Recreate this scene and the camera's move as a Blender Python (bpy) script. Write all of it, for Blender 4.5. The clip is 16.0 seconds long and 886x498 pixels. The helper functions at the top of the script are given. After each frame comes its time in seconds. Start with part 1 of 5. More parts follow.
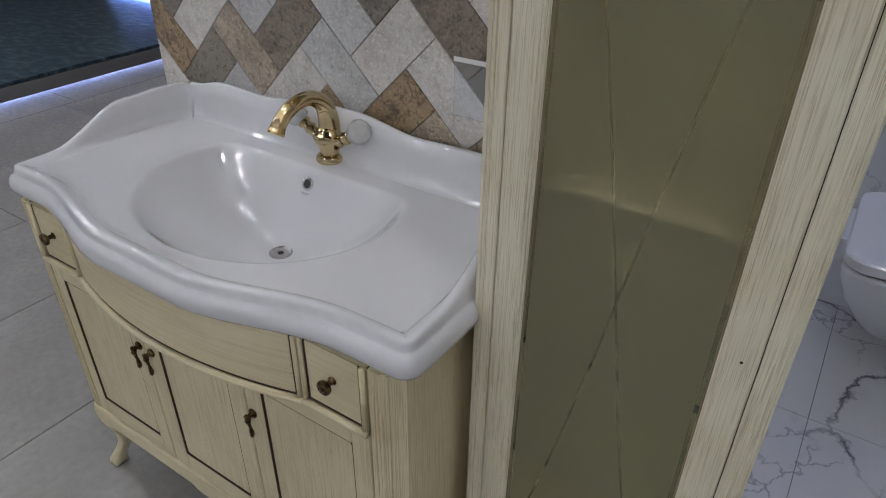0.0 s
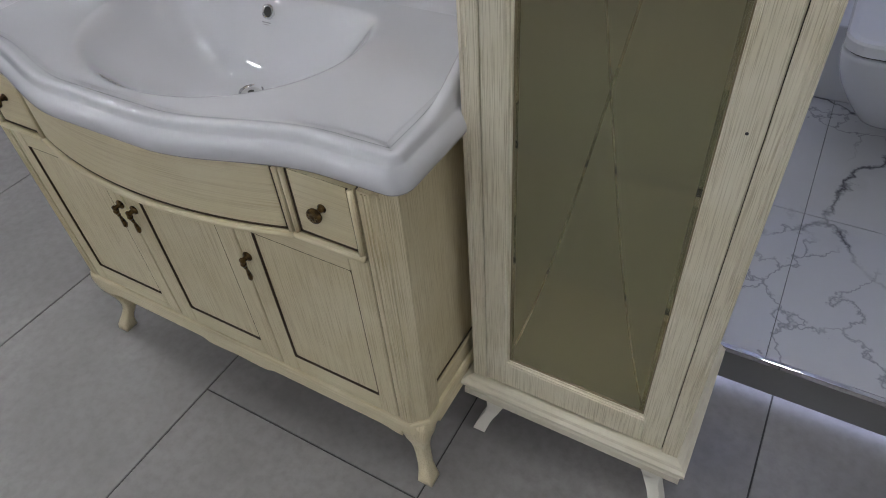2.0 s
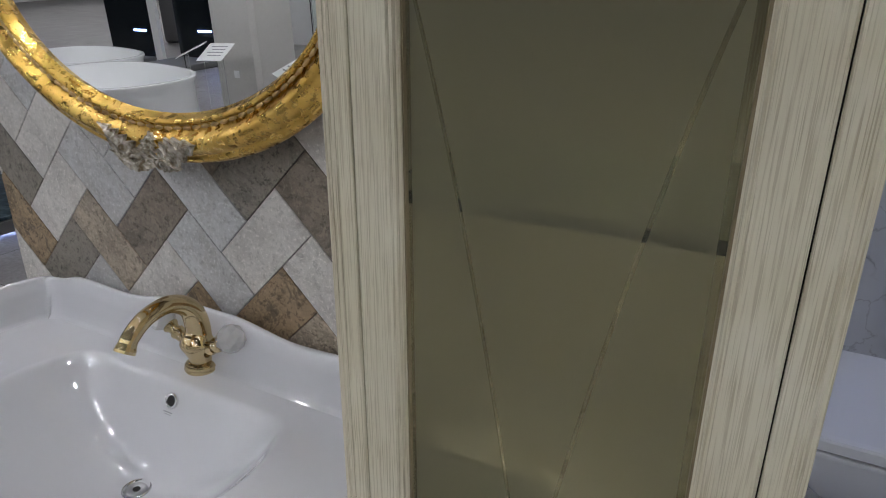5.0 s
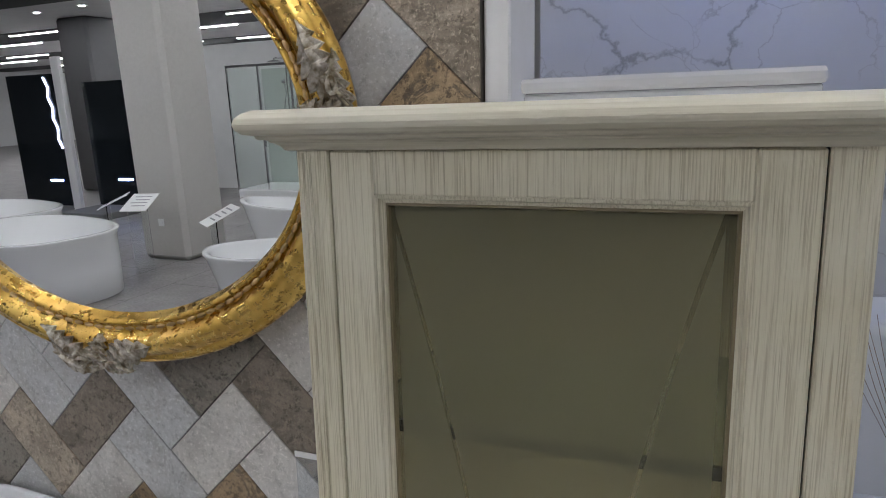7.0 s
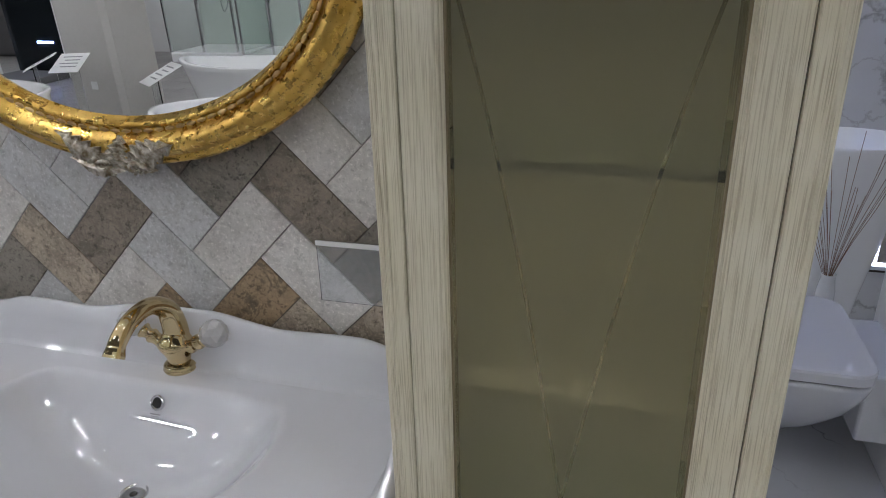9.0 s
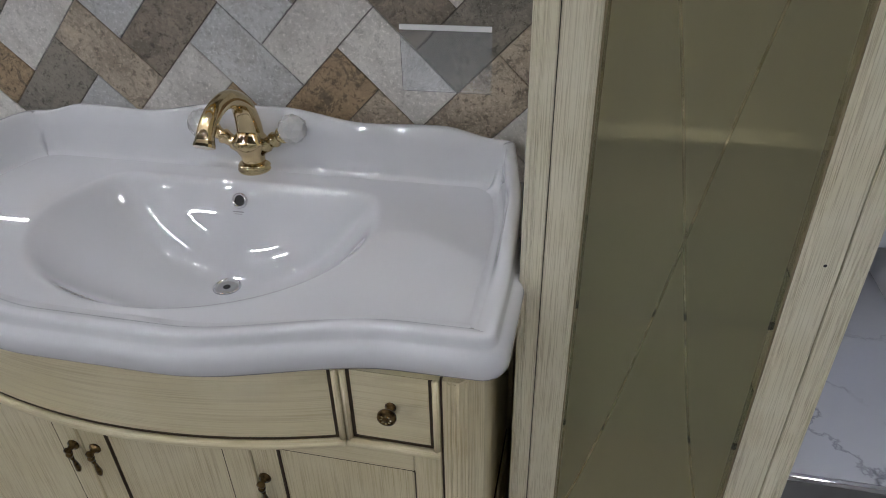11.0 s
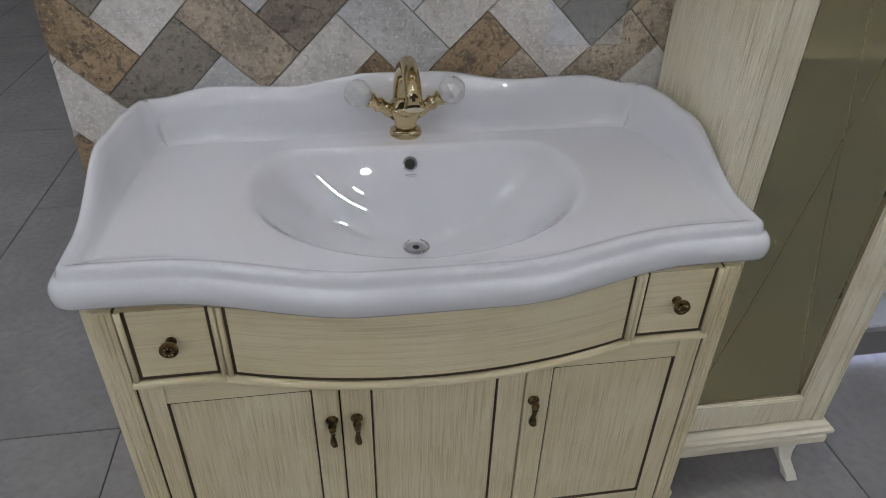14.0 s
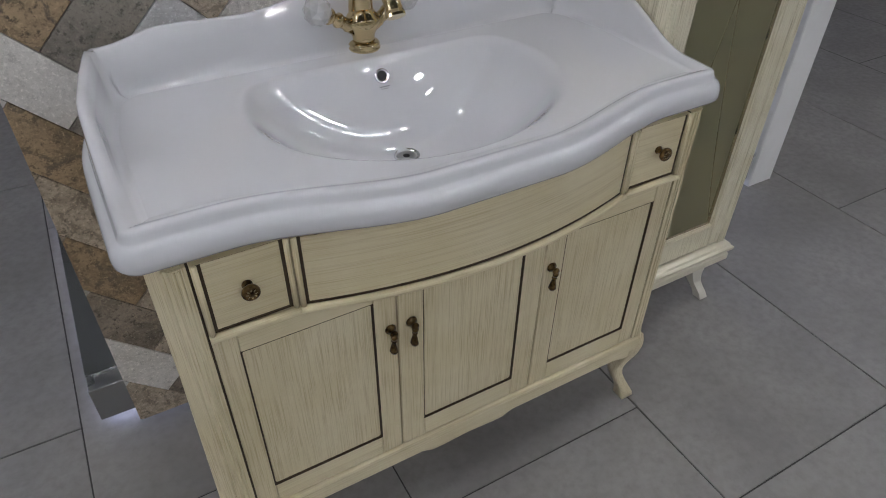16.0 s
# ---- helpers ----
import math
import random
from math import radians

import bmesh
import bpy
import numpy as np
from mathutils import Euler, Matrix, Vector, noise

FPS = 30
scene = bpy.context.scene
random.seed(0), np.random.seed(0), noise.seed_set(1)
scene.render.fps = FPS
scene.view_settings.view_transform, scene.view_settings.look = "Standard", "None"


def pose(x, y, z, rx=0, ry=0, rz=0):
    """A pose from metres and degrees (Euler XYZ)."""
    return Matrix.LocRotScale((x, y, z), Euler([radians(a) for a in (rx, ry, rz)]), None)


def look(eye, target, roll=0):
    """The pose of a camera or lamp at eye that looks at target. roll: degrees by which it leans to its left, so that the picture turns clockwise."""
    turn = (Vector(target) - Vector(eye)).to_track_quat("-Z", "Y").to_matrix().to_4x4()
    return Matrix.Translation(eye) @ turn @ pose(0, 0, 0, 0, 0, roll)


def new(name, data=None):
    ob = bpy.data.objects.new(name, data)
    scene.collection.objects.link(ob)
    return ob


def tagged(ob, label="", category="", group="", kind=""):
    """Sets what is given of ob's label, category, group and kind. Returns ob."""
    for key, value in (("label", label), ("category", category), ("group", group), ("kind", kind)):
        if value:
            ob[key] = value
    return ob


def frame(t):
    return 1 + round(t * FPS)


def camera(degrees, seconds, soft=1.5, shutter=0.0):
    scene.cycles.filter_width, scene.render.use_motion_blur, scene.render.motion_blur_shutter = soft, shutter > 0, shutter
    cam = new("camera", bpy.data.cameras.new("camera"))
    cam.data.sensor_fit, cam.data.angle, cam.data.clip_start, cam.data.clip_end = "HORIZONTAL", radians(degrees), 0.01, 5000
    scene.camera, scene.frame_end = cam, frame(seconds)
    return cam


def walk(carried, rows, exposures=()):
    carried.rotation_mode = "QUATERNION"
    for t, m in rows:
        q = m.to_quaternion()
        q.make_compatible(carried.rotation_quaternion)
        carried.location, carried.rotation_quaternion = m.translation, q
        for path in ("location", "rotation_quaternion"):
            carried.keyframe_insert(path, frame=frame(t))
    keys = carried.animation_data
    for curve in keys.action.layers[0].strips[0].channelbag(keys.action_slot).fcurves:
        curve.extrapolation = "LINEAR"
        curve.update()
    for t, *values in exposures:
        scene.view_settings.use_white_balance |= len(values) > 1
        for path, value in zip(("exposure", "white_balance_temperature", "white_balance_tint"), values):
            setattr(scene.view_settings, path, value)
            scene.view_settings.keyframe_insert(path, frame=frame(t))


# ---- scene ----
cam = camera(67.1, 16.0, soft=1.0)
PATH = [
    (0, (0.948, -1.055, 1.505), (0.022, 0.364, 0.442), 0.8),
    (0.5, (0.96, -1.05, 1.48), (0.061, 0.301, 0.31), 1.6),
    (1, (0.973, -1.042, 1.458), (0.094, 0.259, 0.219), -1.2),
    (1.5, (0.97, -1.043, 1.439), (0.155, 0.201, 0.102), -2.5),
    (2, (0.949, -1.055, 1.422), (0.176, 0.149, 0.025), -4.9),
    (2.5, (0.909, -1.081, 1.419), (0.17, 0.169, 0.043), -4.6),
    (3, (0.872, -1.092, 1.438), (0.177, 0.279, 0.159), -2.5),
    (3.5, (0.847, -1.049, 1.463), (0.237, 0.465, 0.307), -1.2),
    (4, (0.843, -0.985, 1.489), (0.229, 0.604, 0.441), 0.1),
    (4.5, (0.894, -0.884, 1.52), (0.102, 0.689, 0.572), 0.4),
    (5, (0.914, -0.807, 1.56), (0.038, 0.832, 0.822), 0.1),
    (5.2, (0.912, -0.793, 1.576), (0.072, 0.899, 0.919), 0.6),
    (7.3, (0.834, -0.835, 1.657), (0.137, 1.002, 1.283), -2.0),
    (7.5, (0.813, -0.865, 1.659), (0.142, 0.978, 1.269), -2.6),
    (8, (0.791, -0.922, 1.631), (0.207, 0.931, 1.157), -2.4),
    (8.5, (0.804, -0.95, 1.595), (0.266, 0.873, 0.971), -1.1),
    (9, (0.802, -0.969, 1.56), (0.266, 0.806, 0.81), -1.6),
    (9.5, (0.781, -1.005, 1.528), (0.284, 0.766, 0.743), -1.6),
    (10, (0.737, -1.059, 1.49), (0.231, 0.641, 0.566), -1.7),
    (10.2, (0.727, -1.076, 1.472), (0.209, 0.604, 0.517), -1.4),
    (12.5, (0.188, -1.223, 1.417), (0.242, 0.349, 0.182), 0.5),
    (13, (0.08, -1.298, 1.424), (0.169, 0.276, 0.192), 0.8),
    (13.5, (-0.007, -1.3, 1.411), (0.126, 0.308, 0.23), 2.0),
    (14, (-0.125, -1.276, 1.424), (0.153, 0.368, 0.32), 1.5),
    (14.5, (-0.204, -1.237, 1.435), (0.223, 0.355, 0.303), 2.4),
    (15, (-0.283, -1.229, 1.413), (0.269, 0.259, 0.196), 2.2),
    (15.5, (-0.39, -1.236, 1.4), (0.299, 0.137, 0.119), 1.3),
    (16, (-0.494, -1.239, 1.405), (0.282, 0.109, 0.148), 0.8),
]
walk(cam, [(t, look(eye, target, roll)) for t, eye, target, roll in PATH])

# world, lights, exposure
world = bpy.data.worlds.new("world")
scene.world = world
world.use_nodes = True
world.node_tree.nodes["Background"].inputs[0].default_value = (0.75, 0.82, 1.0, 1)
world.node_tree.nodes["Background"].inputs[1].default_value = 0.15
scene.view_settings.exposure = -0.73
STRIP_POWER, SPOT_POWER, LED_POWER = 190.0, 310.0, 9.0
CEILING = 3.35


# ---------------------------------------------------------------- materials
def material(name, colour=(0.8, 0.8, 0.8), rough=0.5, metal=0.0, **more):
    m = bpy.data.materials.new(name)
    m.use_nodes = True
    b = m.node_tree.nodes["Principled BSDF"]
    b.inputs["Base Color"].default_value = (*colour, 1)
    b.inputs["Roughness"].default_value = rough
    b.inputs["Metallic"].default_value = metal
    for key, value in more.items():
        b.inputs[key.replace("_", " ")].default_value = value
    return m


class Nodes:
    """Short hand to wire a material."""

    def __init__(self, m):
        self.tree, self.bsdf = m.node_tree, m.node_tree.nodes["Principled BSDF"]
        self.coord = self.add("ShaderNodeTexCoord")

    def add(self, kind, **inputs):
        n = self.tree.nodes.new(kind)
        for key, value in inputs.items():
            self.put(n, key.replace("_", " "), value)
        return n

    def put(self, node, key, value):
        if isinstance(value, bpy.types.NodeSocket):
            self.tree.links.new(value, node.inputs[key])
        else:
            node.inputs[key].default_value = value

    def place(self, scale=(1, 1, 1), space="Object", turn=(0, 0, 0), shift=None):
        n = self.add("ShaderNodeMapping", Vector=self.coord.outputs[space], Scale=scale, Rotation=turn)
        if shift is not None:
            self.put(n, "Location", shift)
        return n.outputs[0]

    def noise(self, vector, scale=5.0, detail=4.0, rough=0.55, distort=0.0):
        return self.add("ShaderNodeTexNoise", Vector=vector, Scale=scale, Detail=detail, Roughness=rough, Distortion=distort).outputs["Fac"]

    def ramp(self, fac, stops):
        n = self.add("ShaderNodeValToRGB", Fac=fac)
        e = n.color_ramp.elements
        while len(e) < len(stops):
            e.new(0.5)
        for s, (p, c) in zip(e, stops):
            s.position = p
            s.color = (*c, 1) if len(c) == 3 else c
        return n.outputs[0]

    def grey(self, fac, a, b, lo=0.0, hi=1.0):
        return self.ramp(fac, [(a, (lo,) * 3), (b, (hi,) * 3)])

    def mix(self, fac, a, b, mode="MIX"):
        n = self.tree.nodes.new("ShaderNodeMix")
        n.data_type, n.blend_type = "RGBA", mode
        self.put(n, 0, fac)
        for i, v in ((6, a), (7, b)):
            if isinstance(v, tuple) and len(v) == 3:
                v = (*v, 1)
            self.put(n, i, v)
        return n.outputs[2]

    def bump(self, height, strength=0.3, distance=0.002):
        n = self.add("ShaderNodeBump", Height=height, Strength=strength, Distance=distance)
        self.tree.links.new(n.outputs[0], self.bsdf.inputs["Normal"])

    def to(self, key, value):
        self.put(self.bsdf, key, value)


def cream_wood(name, scale, low=(0.635, 0.55, 0.345), high=(0.72, 0.645, 0.455), pore=(0.41, 0.315, 0.155), deep=0.56):
    """Cream lacquer brushed over open grain, with a brownish patina in the pores and worn patches."""
    m = material(name, rough=0.42)
    n = Nodes(m)
    lines = n.noise(n.place(scale), 1.0, 2.0, 0.55)
    broad = n.noise(n.place(tuple(s * 0.33 for s in scale)), 1.0, 3.0, 0.55)
    fine = n.noise(n.place(tuple(s * 2.7 for s in scale)), 1.0, 2.0, 0.6)
    cloud = n.noise(n.place(), 6.0, 4.0, 0.6)
    patch = n.noise(n.place(shift=(3.1, 1.7, 0.4)), 11.0, 3.0, 0.6)
    base = n.mix(n.grey(cloud, 0.32, 0.68), low, high)
    where = n.grey(patch, 0.33, 0.62, 0.35, 1.0)
    pores = n.mix(1.0, n.grey(lines, 0.50, 0.60, 0.0, deep), where, "MULTIPLY")
    col = n.mix(pores, base, pore)
    col = n.mix(n.grey(broad, 0.52, 0.72, 0.0, 0.12), col, pore)
    col = n.mix(n.grey(fine, 0.5, 0.75, 0.0, 0.40), col, (0.80, 0.75, 0.60))
    n.to("Base Color", col)
    n.to("Roughness", n.grey(cloud, 0.3, 0.7, 0.36, 0.5))
    n.bump(lines, 0.6, 0.0014)
    return m


CREAM_V = cream_wood("cream_wood_upright", (560, 560, 8.0))
CREAM_S = cream_wood("cream_wood_side", (30, 560, 8.0))
PALE = ((0.70, 0.645, 0.48), (0.77, 0.73, 0.595), (0.40, 0.335, 0.205), 0.66)
PALE_V = cream_wood("pale_cream_wood_upright", (620, 620, 10.0), *PALE)
PALE_H = cream_wood("pale_cream_wood_level", (3.0, 18, 620), *PALE)
PALE_M = cream_wood("pale_cream_moulding", (3.0, 18, 300), (0.66, 0.615, 0.48), (0.71, 0.675, 0.56), (0.50, 0.44, 0.31), 0.25)
SOFT = ((0.65, 0.565, 0.355), (0.72, 0.645, 0.45), (0.47, 0.37, 0.205), 0.46)
CREAM_H = cream_wood("cream_wood_level", (3.0, 18, 520), *SOFT)
CREAM_D = cream_wood("cream_wood_deep", (18, 3.0, 520), *SOFT)
PRIMER = material("white_primed_wood", (0.76, 0.735, 0.65), 0.5)
GLAZE = material("brown_glaze", (0.050, 0.032, 0.015), 0.6)
LINE = material("brown_line", (0.24, 0.195, 0.115), 0.5)
# near-black: shade in the gaps as colour, and the LED mirror's dark back
DARK = material("dark_back_and_gap_shade", (0.03, 0.026, 0.02), 0.8)
CERAMIC = material("white_ceramic", (0.615, 0.62, 0.655), 0.01, IOR=1.6, Coat_Weight=0.7, Coat_Roughness=0.015)
TOILET = material("toilet_ceramic", (0.68, 0.69, 0.72), 0.06)
ACRYLIC = material("white_acrylic", (0.84, 0.85, 0.86), 0.16)
CHROME = material("chrome", (0.8, 0.8, 0.82), 0.08, 1.0)
PLUG = material("dull_chrome", (0.42, 0.42, 0.43), 0.3, 0.8)
# shade inside small holes, put on as black discs
BLACK = material("black_hole_shade", (0.01, 0.01, 0.01), 0.5)
WHITE = material("white_plastic", (0.8, 0.8, 0.8), 0.4)

GOLD = material("polished_gold", (0.66, 0.53, 0.31), 0.08, 1.0)
BRASS = material("aged_brass", (0.33, 0.20, 0.075), 0.36, 1.0)
_n = Nodes(BRASS)
_n.to("Base Color", _n.ramp(_n.noise(_n.place(), 90, 3), [(0.38, (0.03, 0.019, 0.010)), (0.68, (0.24, 0.155, 0.065))]))

GILT = material("gilded_frame", (0.72, 0.43, 0.08), 0.3, 1.0)
_n = Nodes(GILT)
_c = _n.noise(_n.place(), 9, 5, 0.6)
_d = _n.noise(_n.place(), 60, 4, 0.7)
_g = _n.ramp(_c, [(0.3, (0.56, 0.33, 0.065)), (0.6, (0.79, 0.54, 0.16)), (0.8, (0.87, 0.66, 0.29))])
_n.to("Base Color", _n.mix(_n.grey(_d, 0.62, 0.78, 0, 0.8), _g, (0.30, 0.14, 0.03)))
_n.to("Roughness", _n.grey(_d, 0.3, 0.8, 0.20, 0.42))
_n.bump(_d, 0.05, 0.001)
GILT_DARK = material("dark_gilt_bead", (0.58, 0.42, 0.22), 0.45, 1.0)
SILVER = material("silvered_leaf", (0.62, 0.58, 0.52), 0.42, 0.85)
_n = Nodes(SILVER)
_n.to("Base Color", _n.ramp(_n.noise(_n.place(), 70, 4), [(0.36, (0.20, 0.155, 0.095)), (0.64, (0.66, 0.62, 0.55))]))
MIRROR = material("mirror_glass", (0.93, 0.94, 0.94), 0.0, 1.0)

CRYSTAL = material("cut_crystal", (0.98, 0.985, 0.99), 0.0, 0.0, Transmission_Weight=0.6, IOR=1.52, Coat_Weight=1.0)
CLEAR = material("clear_acrylic", (0.97, 0.99, 0.99), 0.02, Transmission_Weight=1.0, IOR=1.1)
SLEEVE = material("plastic_sleeve", (0.90, 0.93, 0.97), 0.12, Transmission_Weight=0.93, IOR=1.1)
SHOWER_GLASS = material("shower_glass", (0.95, 0.985, 0.97), 0.0, Transmission_Weight=1.0, IOR=1.05)
SATIN = material("satin_bronze_glass", (0.445, 0.415, 0.305), 0.34, Transmission_Weight=0.8, IOR=1.2)
_n = Nodes(SATIN)


def _op(kind, a, b=0.0):
    m = _n.add("ShaderNodeMath")
    m.operation = kind
    _n.put(m, 0, a)
    _n.put(m, 1, b)
    return m.outputs[0]


# clear engraved lines: two crossing curves and a clear border
_sep = _n.add("ShaderNodeSeparateXYZ", Vector=_n.coord.outputs["Object"])
_x, _t = _op("SUBTRACT", _sep.outputs[0], -0.004), _op("SUBTRACT", _sep.outputs[2], 1.0)
_poly = _op("ADD", _op("MULTIPLY", _op("ADD", _op("MULTIPLY", _op("ADD", _op("MULTIPLY", _t, -0.1045), -0.0142), _t), -0.1706), _t), -0.0070)
_near = _op("MINIMUM", _op("ABSOLUTE", _op("SUBTRACT", _x, _poly)), _op("ABSOLUTE", _op("ADD", _x, _poly)))
_border = _op("SUBTRACT", 0.1375, _op("ABSOLUTE", _op("ADD", _x, -0.002)))
_line = _op("LESS_THAN", _near, 0.0021)
_band = _op("LESS_THAN", _border, 0.0085)
_clear = _op("MAXIMUM", _line, _band)
_n.to("Roughness", _n.grey(_clear, 0.0, 1.0, 0.30, 0.03))
_n.to("Transmission Weight", _n.grey(_clear, 0.0, 1.0, 0.78, 0.91))
_n.to("Base Color", _n.mix(_clear, (0.42, 0.40, 0.285), (0.55, 0.525, 0.40)))
GREEN_GLASS = material("green_shelf_glass", (0.80, 0.90, 0.86), 0.02, Transmission_Weight=1.0, IOR=1.2)
GREEN_EDGE = material("dark_green_glass_edge", (0.008, 0.014, 0.012), 0.3)

FLOOR_TILE = material("grey_floor_tile", rough=0.42)
_n = Nodes(FLOOR_TILE)
_rand = _n.add("ShaderNodeObjectInfo").outputs["Random"]
_a = _n.noise(_n.place(), 2.2, 5, 0.6)
_b = _n.noise(_n.place(), 40, 4, 0.6)
_c = _n.ramp(_a, [(0.28, (0.185, 0.175, 0.174)), (0.5, (0.25, 0.239, 0.237)), (0.72, (0.325, 0.311, 0.306))])
_c = _n.mix(_n.grey(_b, 0.4, 0.72, 0, 0.5), _c, (0.165, 0.156, 0.155))
_n.to("Base Color", _n.mix(_rand, _c, _n.mix(0.12, _c, (0.33, 0.32, 0.31))))
_n.to("Roughness", _n.grey(_b, 0.3, 0.7, 0.34, 0.5))
_n.bump(_b, 0.08, 0.001)
GROUT = material("dark_grout", (0.06, 0.058, 0.057), 0.9)
WALL_GROUT = material("tile_grout", (0.12, 0.105, 0.095), 0.85)


def stone_tile(name, light, dark, spot, amount):
    """Weathered slate-look tile: cloudy ground, stains, speckle and pits, different on every piece."""
    light, dark = tuple(c * 1.28 for c in light), tuple(c * 1.2 for c in dark)
    m = material(name, rough=0.55)
    n = Nodes(m)
    rand = n.add("ShaderNodeObjectInfo").outputs["Random"]
    off = n.add("ShaderNodeCombineXYZ", X=rand, Y=0.0, Z=0.0)
    far = n.add("ShaderNodeVectorMath", Vector=off.outputs[0])
    far.operation = "SCALE"
    n.put(far, "Scale", 61.0)
    v = n.place((1, 1, 1), shift=far.outputs[0])
    cloud = n.noise(v, 11, 7, 0.68, 0.6)
    speck = n.noise(v, 130, 4, 0.8)
    pit = n.noise(v, 55, 6, 0.78)
    vein = n.noise(v, 20, 8, 0.75, 1.0)
    col = n.ramp(cloud, [(0.30, dark), (0.52, light), (0.74, tuple(min(1, c * 1.15) for c in light))])
    col = n.mix(n.grey(vein, 0.52, 0.575, 0, amount), col, spot)
    if amount > 0.4:
        stain = n.noise(v, 7.5, 6, 0.72, 0.8)
        col = n.mix(n.grey(stain, 0.50, 0.60, 0, 0.6), col, tuple(c * 0.75 for c in dark))
        col = n.mix(n.grey(stain, 0.34, 0.42, 0.5, 0.0), col, tuple(min(1, c * 1.3) for c in light))
    col = n.mix(n.grey(pit, 0.54, 0.60, 0, 0.9 if amount > 0.4 else 0.4), col, tuple(c * 0.5 for c in dark))
    col = n.mix(n.grey(speck, 0.55, 0.63, 0, 0.75), col, tuple(min(1, c * 1.45) for c in light))
    col = n.mix(n.grey(speck, 0.36, 0.44, 0.75 if amount > 0.4 else 0.35, 0.0), col, tuple(c * 0.6 for c in dark))
    col = n.mix(n.grey(rand, 0.0, 1.0, 0.0, 0.25), col, tuple(c * 0.8 for c in light))
    n.to("Base Color", col)
    n.to("Roughness", n.grey(pit, 0.3, 0.7, 0.40, 0.66))
    n.bump(n.mix(0.5, vein, speck), 0.8, 0.002)
    return m


TILES = {
    "w": stone_tile("pale_stone_tile", (0.50, 0.48, 0.46), (0.38, 0.36, 0.345), (0.46, 0.43, 0.40), 0.3),
    "g": stone_tile("cool_grey_stone_tile", (0.43, 0.43, 0.435), (0.33, 0.33, 0.335), (0.37, 0.345, 0.32), 0.3),
    "b": stone_tile("brown_stone_tile", (0.200, 0.168, 0.135), (0.112, 0.091, 0.072), (0.36, 0.29, 0.22), 0.6),
    "o": stone_tile("rust_stone_tile", (0.285, 0.205, 0.125), (0.13, 0.095, 0.06), (0.085, 0.068, 0.054), 0.85),
    "d": stone_tile("dark_slate_tile", (0.19, 0.17, 0.145), (0.105, 0.095, 0.08), (0.30, 0.265, 0.22), 0.45),
    "m": stone_tile("mottled_stone_tile", (0.36, 0.30, 0.235), (0.19, 0.155, 0.12), (0.115, 0.095, 0.075), 0.6),
}


def marble(name, rough=0.14, vein=1.0):
    """White marble: a net of branching grey veins that fades in and out, over soft clouds."""
    m = material(name, rough=rough)
    n = Nodes(m)
    v = n.place((1, 1, 1), turn=(0.3, 0.5, 0.4))

    def veins(scale, width, bend, shift):
        wob = n.add("ShaderNodeTexNoise", Vector=n.place((1, 1, 1), turn=(0.3, 0.5, 0.4), shift=shift), Scale=2.6, Detail=6.0, Roughness=0.58)
        mid = n.add("ShaderNodeVectorMath", Vector=wob.outputs["Color"])
        mid.operation = "SCALE"
        n.put(mid, "Scale", bend)
        at = n.add("ShaderNodeVectorMath")
        at.operation = "ADD"
        n.put(at, 0, v)
        n.put(at, 1, mid.outputs[0])
        cell = n.add("ShaderNodeTexVoronoi", Vector=at.outputs[0], Scale=scale)
        cell.feature = "DISTANCE_TO_EDGE"
        return n.grey(cell.outputs["Distance"], 0.0, width, 1.0, 0.0)
    cloud = n.noise(v, 2.4, 5, 0.6)
    far = n.noise(n.place(shift=(2.3, 0.7, 1.1)), 2.0, 3, 0.6)
    col = n.mix(n.grey(cloud, 0.35, 0.75, 0, 0.5), (0.56, 0.57, 0.60), (0.48, 0.495, 0.53))
    halo = n.mix(1.0, veins(1.5, 0.10, 0.6, (0, 0, 0)), n.grey(cloud, 0.42, 0.60, 0.0, 0.45), "MULTIPLY")
    big = n.mix(1.0, veins(1.5, 0.022, 0.6, (0, 0, 0)), n.grey(cloud, 0.36, 0.50), "MULTIPLY")
    small = n.mix(1.0, veins(3.3, 0.018, 0.5, (5, 1, 2)), n.grey(far, 0.44, 0.55, 0.0, 0.9), "MULTIPLY")
    def toned(dark):
        return tuple(0.54 + (c - 0.54) * vein for c in dark)
    col = n.mix(halo, col, toned((0.42, 0.425, 0.45)))
    col = n.mix(small, col, toned((0.27, 0.27, 0.30)))
    col = n.mix(big, col, toned((0.10, 0.10, 0.12)))
    n.to("Base Color", col)
    return m


MARBLE = marble("white_veined_marble")
WALL_MARBLE = marble("pale_veined_marble", 0.2, 0.5)


def plaster(name, colour, scale=18):
    m = material(name, colour, 0.85)
    n = Nodes(m)
    a = n.noise(n.place(), scale, 6, 0.65)
    b = n.noise(n.place(), 1.3, 3)
    lo = tuple(c * 0.88 for c in colour)
    n.to("Base Color", n.mix(n.grey(b, 0.3, 0.7), n.mix(n.grey(a, 0.3, 0.7), lo, colour), colour))
    n.bump(a, 0.25, 0.004)
    return m


PLASTER = plaster("white_plaster", (0.80, 0.80, 0.81))
CONCRETE = plaster("pale_concrete", (0.57, 0.555, 0.53), 26)
DARK_CEILING = plaster("dark_ceiling", (0.075, 0.078, 0.08), 9)
WHITE_CEILING = plaster("white_ceiling", (0.74, 0.74, 0.75), 5)
PALE_WALL = plaster("pale_wall", (0.74, 0.74, 0.745), 3)
PLINTH = material("grey_metal_plinth", (0.30, 0.30, 0.30), 0.32, 0.75)
PLINTH_TOP = material("brushed_steel", (0.50, 0.52, 0.52), 0.22, 0.9)
STONE_DARK = material("dark_pebble_floor", rough=0.3)
_n = Nodes(STONE_DARK)
_v = _n.place((0.45, 1.0, 1.0))
